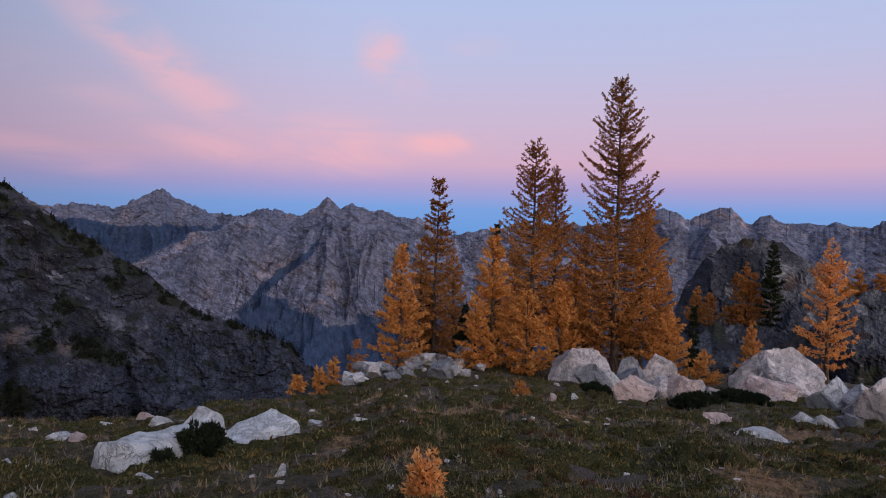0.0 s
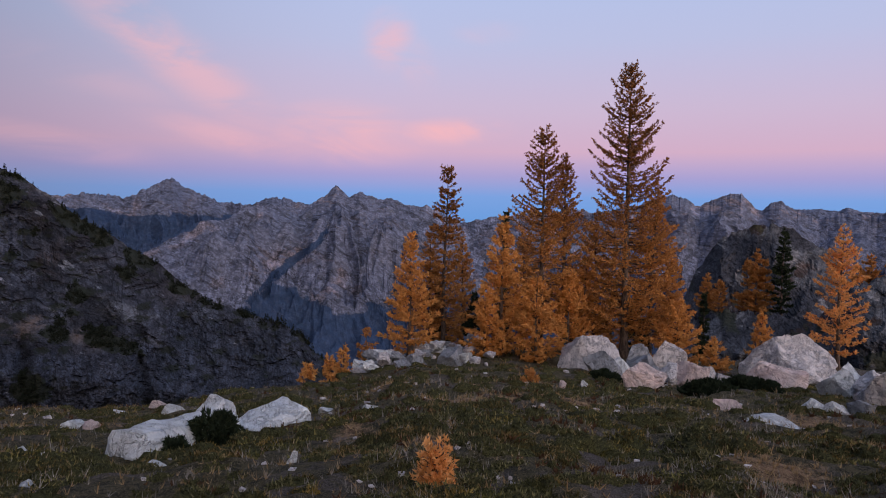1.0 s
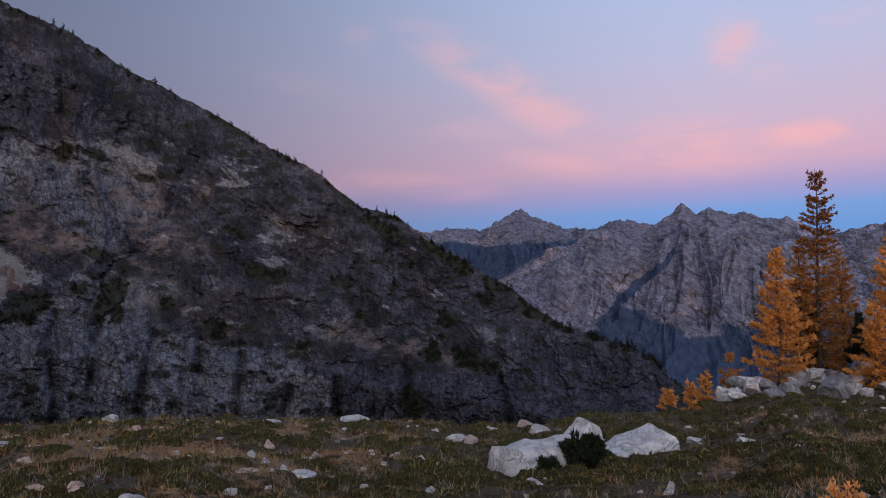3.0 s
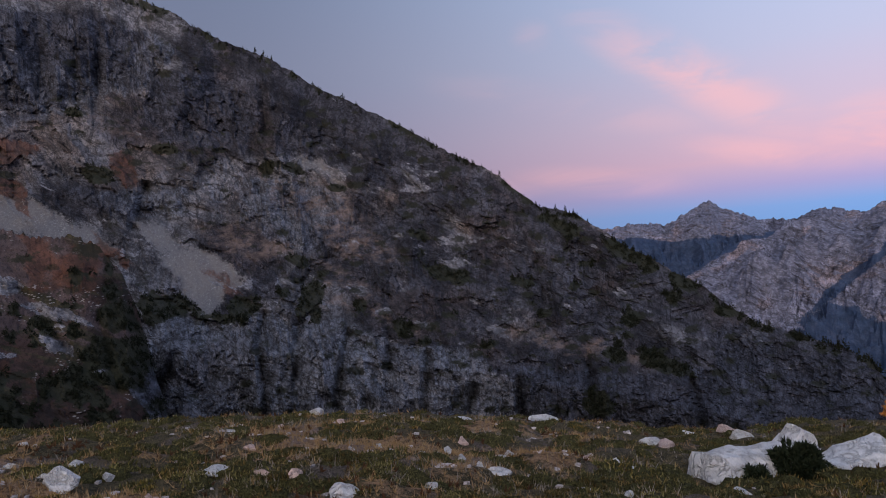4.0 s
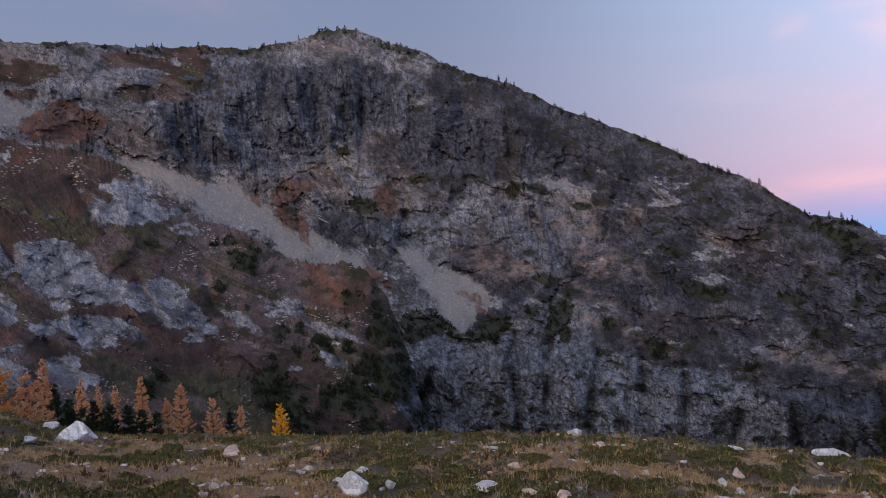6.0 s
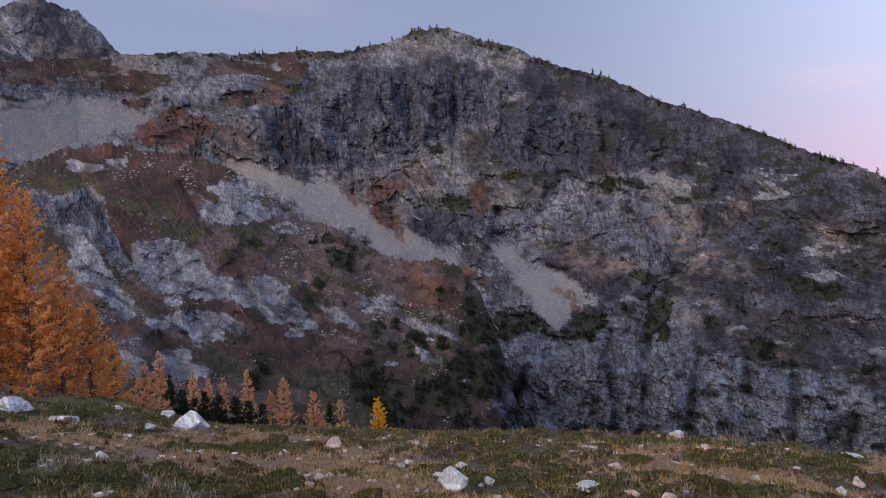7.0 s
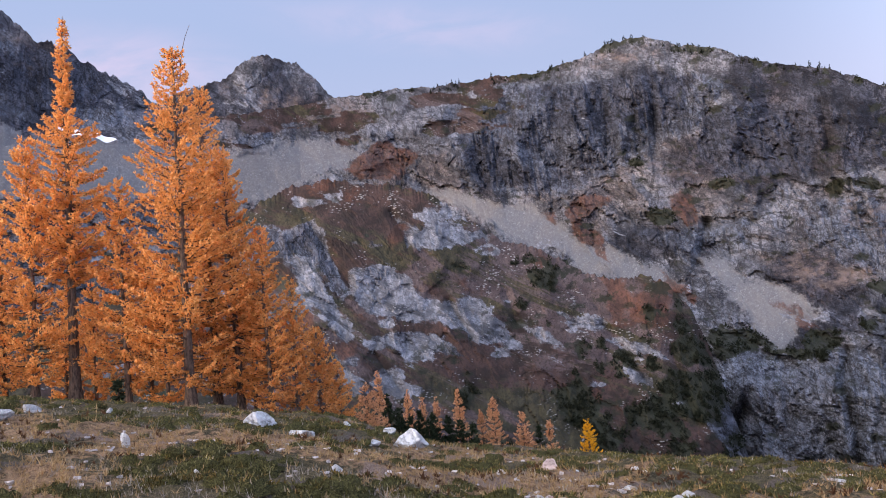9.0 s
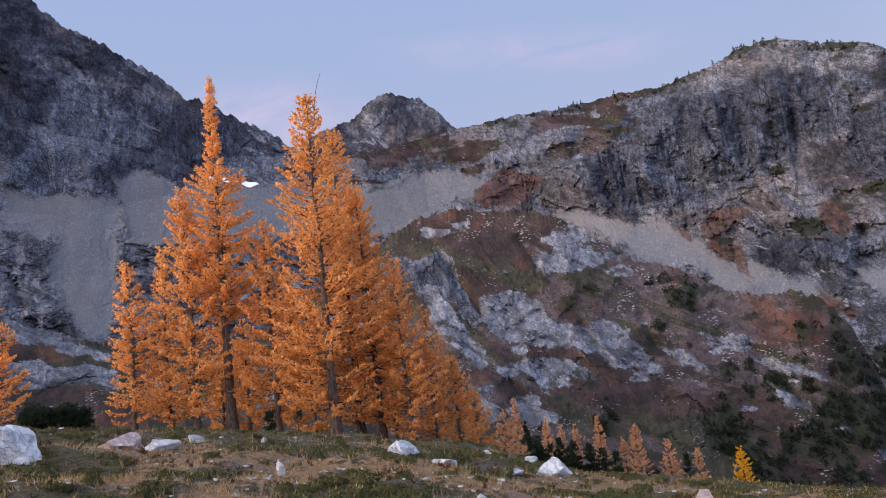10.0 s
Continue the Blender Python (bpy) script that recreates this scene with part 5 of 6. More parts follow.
def slab_stone(az0, az1, r0, r1, deep, tops, seed, mat, label, group=""):
    """A long stone between two bearings and distances, lying on the ground."""
    (xa, ya), (xb, yb) = polar(az0, r0), polar(az1, r1)
    za, zb = float(ground_z(az0, r0)), float(ground_z(az1, r1))
    long = math.hypot(xb - xa, yb - ya)
    ob = new("granite_slab", slab_mesh(long, deep, tops, seed, mat))
    ob.matrix_basis = pose((xa + xb) / 2, (ya + yb) / 2, (za + zb) / 2, 0, -math.degrees(math.atan2(zb - za, long)), math.degrees(math.atan2(yb - ya, xb - xa)))
    return tagged(ob, label, "boulder", group)


PALE_L = "pale lichen-stained granite boulder among meadow heather"
PINK_L, GREY_L = "pinkish angular granite block beside larch trees", "grey fractured granite block in a boulder pile"
# the long white slab with a bush before it, in three broken lengths
slab_stone(25.2, 17.1, 12.6, 14.3, 0.95, [(0, 0.34), (0.06, 0.5), (0.35, 0.54), (0.6, 0.56), (0.85, 0.68), (1, 0.6)], 101, white_stone, "long white granite slab rising from the heather", "long white slab")
slab_stone(19.2, 17.2, 14.6, 15.0, 0.6, [(0, 0.5), (0.5, 0.86), (1, 0.7)], 104, white_stone, "raised white granite end of a broken slab", "long white slab")
slab_stone(16.9, 11.9, 14.2, 15.2, 1.1, [(0, 0.3), (0.3, 0.38), (0.8, 0.52), (1, 0.56)], 108, white_stone, "flat-topped white granite length of a broken slab", "long white slab")
STONES = [(5.9, 14.6, 0.57, 0.30), (2.0, 20.6, 0.30, 0.20), (27.9, 18.2, 0.55, 0.27), (31.0, 12.5, 0.31, 0.16), (22.1, 22.8, 0.65, 0.26), (30.7, 9.3, 0.27, 0.14),
          (12.3, 9.3, 0.18, 0.17), (22.3, 11.2, 0.34, 0.09), (18.9, 12.8, 0.42, 0.07), (-24.5, 15.7, 1.27, 0.18), (-21.3, 18.6, 0.87, 0.30), (-27.0, 20.2, 0.65, 0.36),
          (-27.5, 13.9, 0.45, 0.14), (-28.5, 19.5, 0.63, 0.36), (-10.8, 21.4, 0.26, 0.21), (9.7, 16.0, 0.46, 0.13), (-9.1, 21.1, 0.26, 0.26), (25.0, 22.5, 0.5, 0.12)]
STONES_SOUTH = [(35.7, 22.9, 1.15, 0.28), (42.2, 20.5, 0.66, 0.20), (53.4, 22.2, 0.54, 0.27), (72.1, 9.8, 0.49, 0.29), (56.5, 8.9, 0.23, 0.16), (53.1, 8.2, 0.37, 0.15),
                (62.0, 9.7, 0.71, 0.11), (39.3, 12.2, 0.22, 0.15), (44.2, 11.7, 0.16, 0.11), (29.8, 12.3, 0.33, 0.14), (26.9, 18.2, 0.45, 0.22), (21.2, 21.6, 0.67, 0.26),
                (34.1, 9.8, 0.24, 0.10), (70.9, 11.7, 0.24, 0.09), (69.1, 10.8, 0.21, 0.12), (46.2, 8.8, 0.20, 0.11), (42.7, 13.7, 0.22, 0.17), (60.2, 15.4, 0.22, 0.10),
                (73.6, 15.8, 0.22, 0.16), (43.3, 10.8, 0.18, 0.11), (75.1, 12.9, 0.21, 0.10), (40.7, 9.7, 0.40, 0.10), (58.9, 9.6, 0.27, 0.08), (56.9, 21.5, 0.26, 0.12)]
STONES_WEST = [(64.9, 23.1, 0.37, 0.15), (97.7, 18.2, 0.65, 0.17), (94.2, 21.5, 0.34, 0.15), (90.9, 22.5, 0.45, 0.2), (79.9, 15.7, 0.38, 0.21), (83.5, 15.0, 0.24, 0.17),
               (92.6, 17.7, 0.42, 0.13), (72.9, 15.8, 0.22, 0.13), (95.9, 12.8, 0.20, 0.16), (74.5, 12.8, 0.21, 0.10), (120.0, 19.7, 1.24, 0.40), (117.4, 19.1, 0.95, 0.24),
               (115.1, 20.9, 0.49, 0.26), (109.9, 14.5, 0.17, 0.25), (110.4, 22.1, 0.17, 0.14), (106.0, 11.2, 0.27, 0.16), (66.9, 8.6, 0.11, 0.07)]
for k, (a, r, wide, high) in enumerate(STONES + STONES_SOUTH + STONES_WEST):
    pink = k % 6 == 4
    boulder(a, r, wide, high, 200 + k, pink_stone if pink else white_stone, "small pinkish granite stone in dry grass" if pink else "small white granite stone half sunk in heather",
            "stone", None, 3 if wide > 0.35 else 2, random.Random(k).uniform(-30, 30), "stones on the meadow", cuts=8, taper=0.25)
rng = random.Random(19)
for k in range(70):
    a, r, wide = rng.uniform(33, 84), rng.uniform(8.2, 19), rng.uniform(0.08, 0.24)
    if float(dryness(np.array([a]), np.array([r]))[0]) < 0.2:
        continue
    boulder(a, r, wide, wide * rng.uniform(0.3, 0.6), 700 + k, (white_stone, pink_stone, pale_stone)[k % 3], "small pale granite stone lying in dry grass", "stone", None, 2, rng.uniform(-90, 90), "stones on the meadow", cuts=8, taper=0.25)
# three white pointed blocks on the meadow's edge
boulder(100.7, 19.2, 1.1, 0.46, 302, white_stone, "pointed white granite block at the meadow's edge", detail=4, cuts=11, taper=0.75)
boulder(89.7, 19.6, 1.1, 0.52, 307, white_stone, "pointed white granite block leaning in the heath", detail=4, cuts=11, taper=0.75)
boulder(126.6, 17.0, 1.35, 0.7, 306, white_stone, "large pale granite boulder near the larch grove", detail=4, cuts=11, taper=0.6)
# the pile under the tall larch
for k, (a, r, wide, high, mat, text) in enumerate([
        (-11.4, 31.0, 3.35, 1.75, pale_stone, PALE_L), (-12.1, 28.8, 1.75, 0.95, grey_stone, GREY_L), (-14.9, 32.0, 1.3, 1.5, grey_stone, GREY_L),
        (-17.0, 33.5, 1.9, 1.5, pale_stone, PALE_L), (-15.3, 23.5, 1.85, 0.85, pink_stone, PINK_L), (-18.8, 24.9, 1.5, 1.05, pink_stone, PINK_L),
        (-15.6, 29.5, 2.4, 1.2, grey_stone, GREY_L), (-19.6, 31.0, 1.6, 0.8, pale_stone, PALE_L), (-17.6, 28.5, 2.0, 0.9, pale_stone, PALE_L),
        (-13.4, 29.5, 1.2, 0.7, white_stone, PALE_L), (-21.0, 29.0, 0.8, 0.5, pale_stone, PALE_L)]):
    boulder(a, r, wide, high, 401 + k, mat, text, "boulder", None, 4, random.Random(k + 50).uniform(-25, 25), "boulder pile below the larches", taper=0.3)
# the great pale boulder and its neighbours
for k, (a, r, wide, high, mat, text) in enumerate([
        (-25.5, 31.5, 5.4, 1.9, pale_stone, "very large pale granite boulder with lichen streaks"), (-24.6, 28.6, 2.5, 0.9, pink_stone, PINK_L), (-28.9, 27.0, 1.9, 1.2, white_stone, PALE_L),
        (-32.0, 23.8, 2.0, 1.3, pale_stone, PALE_L), (-30.5, 26.5, 1.6, 0.9, pale_stone, PALE_L), (-35.0, 25.0, 2.6, 1.5, pale_stone, PALE_L), (-30.0, 20.5, 0.9, 0.4, grey_stone, GREY_L)]):
    boulder(a, r, wide, high, 431 + k, mat, text, "boulder", None, 5 if k == 0 else 4, random.Random(k + 90).uniform(-20, 20), "boulders by the great pale boulder", taper=0.95 if k == 0 else 0.4)
# the broken outcrop where the meadow ends
rng = random.Random(77)
for k in range(110):
    a = rng.uniform(-3.5, 7.8)
    r = rng.uniform(28.0, 41)
    wide = rng.uniform(0.35, 1.5) * (1.15 if k < 12 else 0.62)
    boulder(a, r, wide, wide * rng.uniform(0.3, 0.62), 460 + k, (pale_stone, grey_stone, pale_stone, white_stone)[k % 4], "broken pale granite block on the rocky outcrop", "outcrop_block", None, 3,
            rng.uniform(-90, 90), "blocks of the rocky outcrop", (rng.uniform(-14, 14), rng.uniform(-14, 14)), rng.uniform(-0.05, 0.3))


# ---- trees ----
def tube(path, radii, sides):
    """A tapered tube along a path: points and quads."""
    path = np.asarray(path, float)
    way = np.gradient(path, axis=0)
    way /= np.linalg.norm(way, axis=1)[:, None] + 1e-9
    ref = np.where(np.abs(way[:, 2:]) > 0.9, np.array([[1.0, 0, 0]]), np.array([[0, 0, 1.0]]))
    u = np.cross(way, ref)
    u /= np.linalg.norm(u, axis=1)[:, None] + 1e-9
    v = np.cross(way, u)
    t = np.arange(sides) * 2 * np.pi / sides
    ring = u[:, None] * np.cos(t)[None, :, None] + v[:, None] * np.sin(t)[None, :, None]
    return (path[:, None] + ring * np.asarray(radii)[:, None, None]).reshape(-1, 3), grid_faces(len(path), sides, True)


def join(pieces):
    vs, fs, k = [], [], 0
    for v, f in pieces:
        vs.append(v)
        fs.append(f + k)
        k += len(v)
    return np.concatenate(vs), np.concatenate(fs)


def tufts(at, out, size, gen, spikes=4, slim=0.3):
    """Spiky leaf tufts: for each point a few slim triangles that fan out."""
    n = len(at)
    d = gen.normal(size=(n, spikes, 3)) * 0.75 + out[:, None] * 0.9
    d /= np.linalg.norm(d, axis=2)[..., None] + 1e-9
    side = np.cross(d, gen.normal(size=(n, spikes, 3)))
    side /= np.linalg.norm(side, axis=2)[..., None] + 1e-9
    s = (np.asarray(size)[:, None] * gen.uniform(0.7, 1.3, (n, spikes)))[..., None]
    base = at[:, None]
    tri = np.stack([base - side * s * slim, base + side * s * slim, base + d * s], 2).reshape(-1, 3)
    return tri, np.arange(len(tri)).reshape(-1, 3)


def tree(name, h, r, seed, needles, density=1.0, bare=0.08, droop=-0.15, rise=0.45, plump=0.85, tuft=0.13, lean=(0, 0), top_thin=0.0, trunk_r=None, fill=1.0):
    """A conifer: tapered trunk, curved limbs in all directions and needle tufts along limbs and twigs. r: the crown's radius."""
    gen = np.random.default_rng(seed)
    root = new(name)
    k = 16
    t = np.linspace(0, 1, k)
    wob = np.stack([fbm(stack(t * 2.5, 3.0, 0.0), 2, seed), fbm(stack(t * 2.5, 9.0, 0.0), 2, seed + 1)], -1) * 0.012 * h * t[:, None]
    axis = np.stack([lean[0] * h * t ** 1.3 + wob[:, 0], lean[1] * h * t ** 1.3 + wob[:, 1], h * t - 0.15], -1)
    tr = trunk_r or 0.0125 * h + 0.03
    v, f = tube(axis, tr * (1 - 0.95 * t ** 0.9) * (1 + 0.5 * np.exp(-t * 40)), 8)
    part("trunk", mesh_of("trunk", v, f, bark), root, "grey-brown furrowed bark")
    count = max(14, int(h * 8.5 * density))
    hs = bare + (0.985 - bare) * np.sort(gen.uniform(0, 1, count)) ** 0.9
    limbs, at, out, size = [], [], [], []
    for i, q in enumerate(hs):
        ang = i * 2.39996 + gen.normal(0, 0.35)
        u = (q - bare) / (1 - bare)
        reach = (1 - u) ** plump * min(1, 0.55 + u * 3.0) + 0.03
        if top_thin and u > 1 - top_thin:
            reach *= 0.42
        ln = max(0.12, 1.3 * r * reach * gen.uniform(0.6, 1.1))
        s = np.linspace(0, 1, 5)
        go = np.array([math.cos(ang), math.sin(ang), 0])
        steep = 0.55 * u ** 2.2
        base = np.array([np.interp(q, t, axis[:, c]) for c in range(3)])
        line = base + go * (ln * s)[:, None] + np.array([0, 0, 1.0]) * (ln * ((droop + steep) * s + rise * s * s))[:, None]
        line[1:] += gen.normal(0, 0.02 * ln, (4, 3))
        limbs.append(tube(line, (0.012 + 0.014 * ln) * (1 - 0.88 * s), 3))
        m = max(5, int(ln * 34 * fill))
        sp = gen.uniform(0.08, 1.0, m) ** 0.8
        pt = np.stack([np.interp(sp, s, line[:, c]) for c in range(3)], -1)
        across = np.array([-go[1], go[0], 0])
        spread = gen.normal(0, 0.5, m) * (0.07 + 0.2 * ln * (1.05 - sp) * sp * 1.6)
        pt = pt + across * spread[:, None] + go * (np.abs(spread) * 0.5)[:, None] + np.array([0, 0, 1.0]) * (gen.normal(0, 0.035, m) + np.abs(spread) * 0.05)[:, None]
        at.append(pt)
        out.append(np.tile(go * 0.6 + np.array([0, 0, 0.45]), (m, 1)))
        size.append(np.full(m, tuft) * gen.uniform(0.75, 1.25, m))
    v, f = join(limbs)
    tagged(part("branchwork", mesh_of("branchwork", v, f, bark), root), kind="stuff")
    v, f = tufts(np.concatenate(at), np.concatenate(out), np.concatenate(size), gen, 3)
    tagged(part("crown", mesh_of("crown", v, f, needles, False), root), kind="stuff")
    return root


def plant_at(ob, az, d, sink=0.0):
    x, y = (float(q) for q in polar(az, d))
    ob.matrix_basis = pose(x, y, float(ground_z(az, d)) - sink, 0, 0, random.Random(int(az * 10)).uniform(0, 360)) @ Matrix.Diagonal((*ob.scale, 1))
    return ob


def height_of(el, d, az):
    return d * math.tan(radians(el)) + EYE - float(ground_z(az, d))


OLD, YOUNG = "tall open larch with rust-brown autumn needles", "young feathery larch with golden autumn needles"
GROVE, FIR = "tall larch with dense orange autumn needles in a grove", "slim dark green conifer"
# azimuth, distance, elevation of the tip, half width in degrees, kind
EAST = [(-13.7, 38, 12.2, 4.1, "old"), (-15.6, 39, 3.3, 2.8, "rust"), (-7.2, 37, 7.6, 3.2, "old"), (-8.9, 38.5, 5.6, 2.2, "old"), (0.5, 44, 4.4, 1.9, "thin"), (1.6, 45, -0.4, 1.8, "rust"),
        (3.2, 34, -0.9, 2.2, "young"), (-4.1, 34, 0.5, 2.4, "young"), (-2.8, 33, -5.0, 1.6, "young"), (-6.9, 33, -4.2, 2.2, "young"), (-11.4, 40, 0.6, 2.1, "rust"), (-17.6, 36.5, -5.6, 2.3, "young"),
        (-20.3, 34, -8.4, 1.3, "young"), (-28.4, 37, 0.3, 2.0, "gold"), (-1.0, 47, -1.0, 1.7, "rust"), (-5.8, 42, -0.9, 2.1, "rust"), (-12.7, 43, -2.0, 1.9, "rust"),
        (-9.4, 36, -3.6, 1.9, "young"), (-10.6, 38, -2.4, 1.8, "rust"), (-17.0, 40, -1.6, 1.6, "rust")]
EAST_SMALL = [(11.2, 27, -11.3, 0.8, "young"), (9.5, 29, -10.8, 0.8, "young"), (8.4, 31, -10.0, 1.0, "young"), (6.6, 34, -8.7, 1.1, "rust"), (-4.3, 49, 0.7, 0.55, "fir"), (-1.9, 44, -5.8, 1.1, "fir"),
              (-9.9, 44, -5.5, 1.1, "fir"), (-19.5, 49, -5.0, 0.6, "fir"), (-23.5, 45, -6.0, 1.0, "young"), (1.0, 46, -5.5, 1.0, "fir"), (-14.6, 46, -5.0, 1.2, "fir")]
WEST = [(112.2, 36, 24.9, 2.6, "thin_gold"), (104.8, 33, 23.4, 4.6, "gold"), (118.7, 37, 11.9, 2.0, "gold"), (114.6, 36, 16.7, 3.0, "gold"), (108.9, 35, 14.2, 2.9, "gold"), (101.3, 35, 16.4, 3.3, "gold"),
        (99.1, 34, 10.3, 2.7, "gold"), (97.2, 35, 5.9, 2.1, "gold"), (95.5, 36, 2.2, 1.8, "gold"), (116.3, 38, 12.2, 2.0, "gold"), (102.9, 36, 20.6, 3.5, "gold"), (110.9, 39, 6.6, 1.6, "gold"),
        (112.7, 40, 6.8, 1.7, "gold"), (106.3, 34, 7.9, 2.5, "gold"), (94.0, 38, -0.6, 1.4, "gold"), (127.3, 36, 9.5, 2.3, "gold"), (107.3, 40, 10.0, 2.2, "gold"), (100.2, 38, 8.0, 2.0, "gold")]
WEST_SMALL = [(92.0, 44, -2.6, 1.2, "gold"), (90.9, 50, -1.8, 0.7, "gold"), (88.6, 60, -3.5, 0.6, "gold"), (87.5, 61, -4.2, 0.55, "gold"), (86.5, 61, -4.3, 0.55, "gold"), (84.7, 60, -3.9, 0.7, "gold"),
              (83.1, 61, -5.7, 0.55, "gold"), (82.1, 60, -4.8, 0.85, "gold"), (80.0, 60, -6.1, 0.85, "gold"), (78.0, 60, -6.9, 0.6, "gold"), (75.1, 60, -7.0, 0.75, "yellow"), (90.3, 52, -3.6, 0.6, "fir"),
              (78.8, 61, -7.2, 0.4, "fir"), (109.6, 33, -0.3, 0.45, "fir"), (89.4, 52, -4.9, 0.7, "fir"), (87.9, 51, -5.2, 0.7, "fir"), (86.9, 50, -5.4, 0.8, "fir"), (85.8, 51, -5.7, 0.7, "fir"), (88.6, 49, -5.5, 0.7, "fir"), (84.9, 50, -6.2, 0.7, "fir"), (87.3, 49, -5.9, 0.8, "fir"), (83.9, 50, -6.6, 0.5, "fir")]
for k, (a, d, tip, wide, kind) in enumerate(EAST + EAST_SMALL + WEST + WEST_SMALL):
    h, r = height_of(tip, d, a), d * math.tan(radians(wide))
    seed = 900 + k
    if kind == "old":
        ob = tree("larch_tree", h, r, seed, old_needles, 2.0, 0.1, -0.25, 0.55, 0.72, 0.10, fill=1.15)
        tagged(ob, OLD, "larch", "larches on the outcrop")
    elif kind == "rust":
        ob = tree("larch_tree", h, r, seed, rust_needles, 1.7, 0.06, -0.12, 0.3, 0.8, 0.12, fill=1.1)
        tagged(ob, "larch with rust-orange autumn needles among other larches", "larch", "larches on the outcrop")
    elif kind == "thin":
        ob = tree("larch_tree", h, r, seed, old_needles, 1.5, 0.06, -0.35, 0.35, 0.55, 0.14, top_thin=0.0, fill=0.8)
        tagged(ob, "narrow sparse larch with half-bare brown top", "larch", "larches on the outcrop")
    elif kind == "young":
        ob = tree("larch_tree", h, r, seed, amber_needles, 2.1, 0.02, 0.02, 0.2, 0.8, 0.13, fill=1.2)
        tagged(ob, YOUNG, "larch", "larches on the outcrop")
    elif kind == "thin_gold":
        ob = tree("larch_tree", h, r, seed, gold_needles, 1.6, 0.3, -0.1, 0.35, 0.6, 0.11, top_thin=0.42, fill=1.3)
        tagged(ob, "slender larch with golden needles and thin spire top", "larch", "larch grove")
    elif kind == "fir":
        ob = tree("conifer_tree", h, r, seed, green_needles, 2.2, 0.02, -0.3, 0.25, 0.9, 0.16, fill=1.2)
        tagged(ob, FIR, "conifer", "dark conifers")
    else:
        small = h < 6
        ob = tree("larch_tree", h, r, seed, yellow_needles if kind == "yellow" else (buff_needles if h < 5.5 and d > 43 else gold_needles), 2.1 if small else 1.7, 0.03 if small else 0.06, -0.14, 0.38, 0.72, 0.11, fill=1.1)
        tagged(ob, "small bright yellow larch below the meadow" if kind == "yellow" else (GROVE if not small else "small golden larch below the meadow's edge"), "larch", "larch grove")
    if kind == "gold" and k == len(EAST + EAST_SMALL) + 1:
        spike = np.stack([0.35 + 0.5 * np.linspace(0, 1, 5) ** 2, 0.2 * np.linspace(0, 1, 5), h - 1.6 + 2.5 * np.linspace(0, 1, 5)], -1)
        v, f = tube(spike, np.linspace(0.03, 0.006, 5), 4)
        part("dead_spike", mesh_of("dead_spike", v, f, bark), ob, "bare grey dead top shoot")
    plant_at(ob, a, d)
seedling = tree("larch_seedling", 0.62, 0.19, 1201, gold_needles, 9.0, 0.02, 0.1, 0.4, 0.6, 0.05, trunk_r=0.012, fill=3.0)
plant_at(tagged(seedling, "knee-high golden larch seedling in dark heather", "larch"), 1.0, 7.0)
sprout = tree("larch_seedling", 0.5, 0.26, 1202, rust_needles, 9.0, 0.02, 0.2, 0.4, 0.7, 0.06, trunk_r=0.012, fill=2.4)
plant_at(tagged(sprout, "low rust larch seedling among heather", "larch"), -6.5, 21.5)


# ---- bushes, heather and grass ----
def bush(name, az, r, wide, high, seed, mat, label, lift=0.0):
    gen = np.random.default_rng(seed)
    m = int(900 * wide)
    q = gen.normal(size=(m, 3))
    q /= np.linalg.norm(q, axis=1)[:, None]
    q[:, 2] = np.abs(q[:, 2])
    lump = 1 + 0.3 * fbm(q * 2.2, 3, seed)
    at = q * (gen.uniform(0.55, 1, m) ** 0.5 * lump)[:, None] * np.array([wide / 2, wide / 2.6, high])
    v, f = tufts(at, q + np.array([0, 0, 0.5]), np.full(m, 0.11), gen, 6, 0.22)
    root = new(name)
    tagged(part("foliage", mesh_of("foliage", v, f, mat, False), root), kind="stuff")
    stems = [tube(np.outer(np.linspace(0, 1, 4), e * 0.8), [0.02, 0.015, 0.01, 0.005], 4) for e in at[:: max(1, m // 24)]]
    v, f = join(stems)
    tagged(part("stemwork", mesh_of("stemwork", v, f, bark), root), kind="stuff")
    x, y = (float(c) for c in polar(az, r))
    root.matrix_basis = pose(x, y, float(ground_z(az, r)) - 0.03 + lift, 0, 0, az)
    return tagged(root, label, "shrub")


bush("juniper_bush", 18.2, 13.2, 0.85, 0.62, 51, green_needles, "dark juniper bush before a white slab")
bush("juniper_bush", 21.0, 12.6, 0.4, 0.28, 52, green_needles, "small dark juniper beside a white slab")
bush("juniper_bush", -23.0, 27.5, 2.0, 0.5, 53, green_needles, "low dark shrub below a great boulder")
bush("juniper_bush", -12.3, 27.2, 1.4, 0.4, 54, green_needles, "low dark shrub below grey boulders")
bush("juniper_bush", 124.0, 26.0, 2.2, 0.7, 55, green_needles, "low spreading dark green juniper near larches")
bush("juniper_bush", -20.0, 23.5, 1.6, 0.45, 56, green_needles, "low dark shrub beside pink boulders")


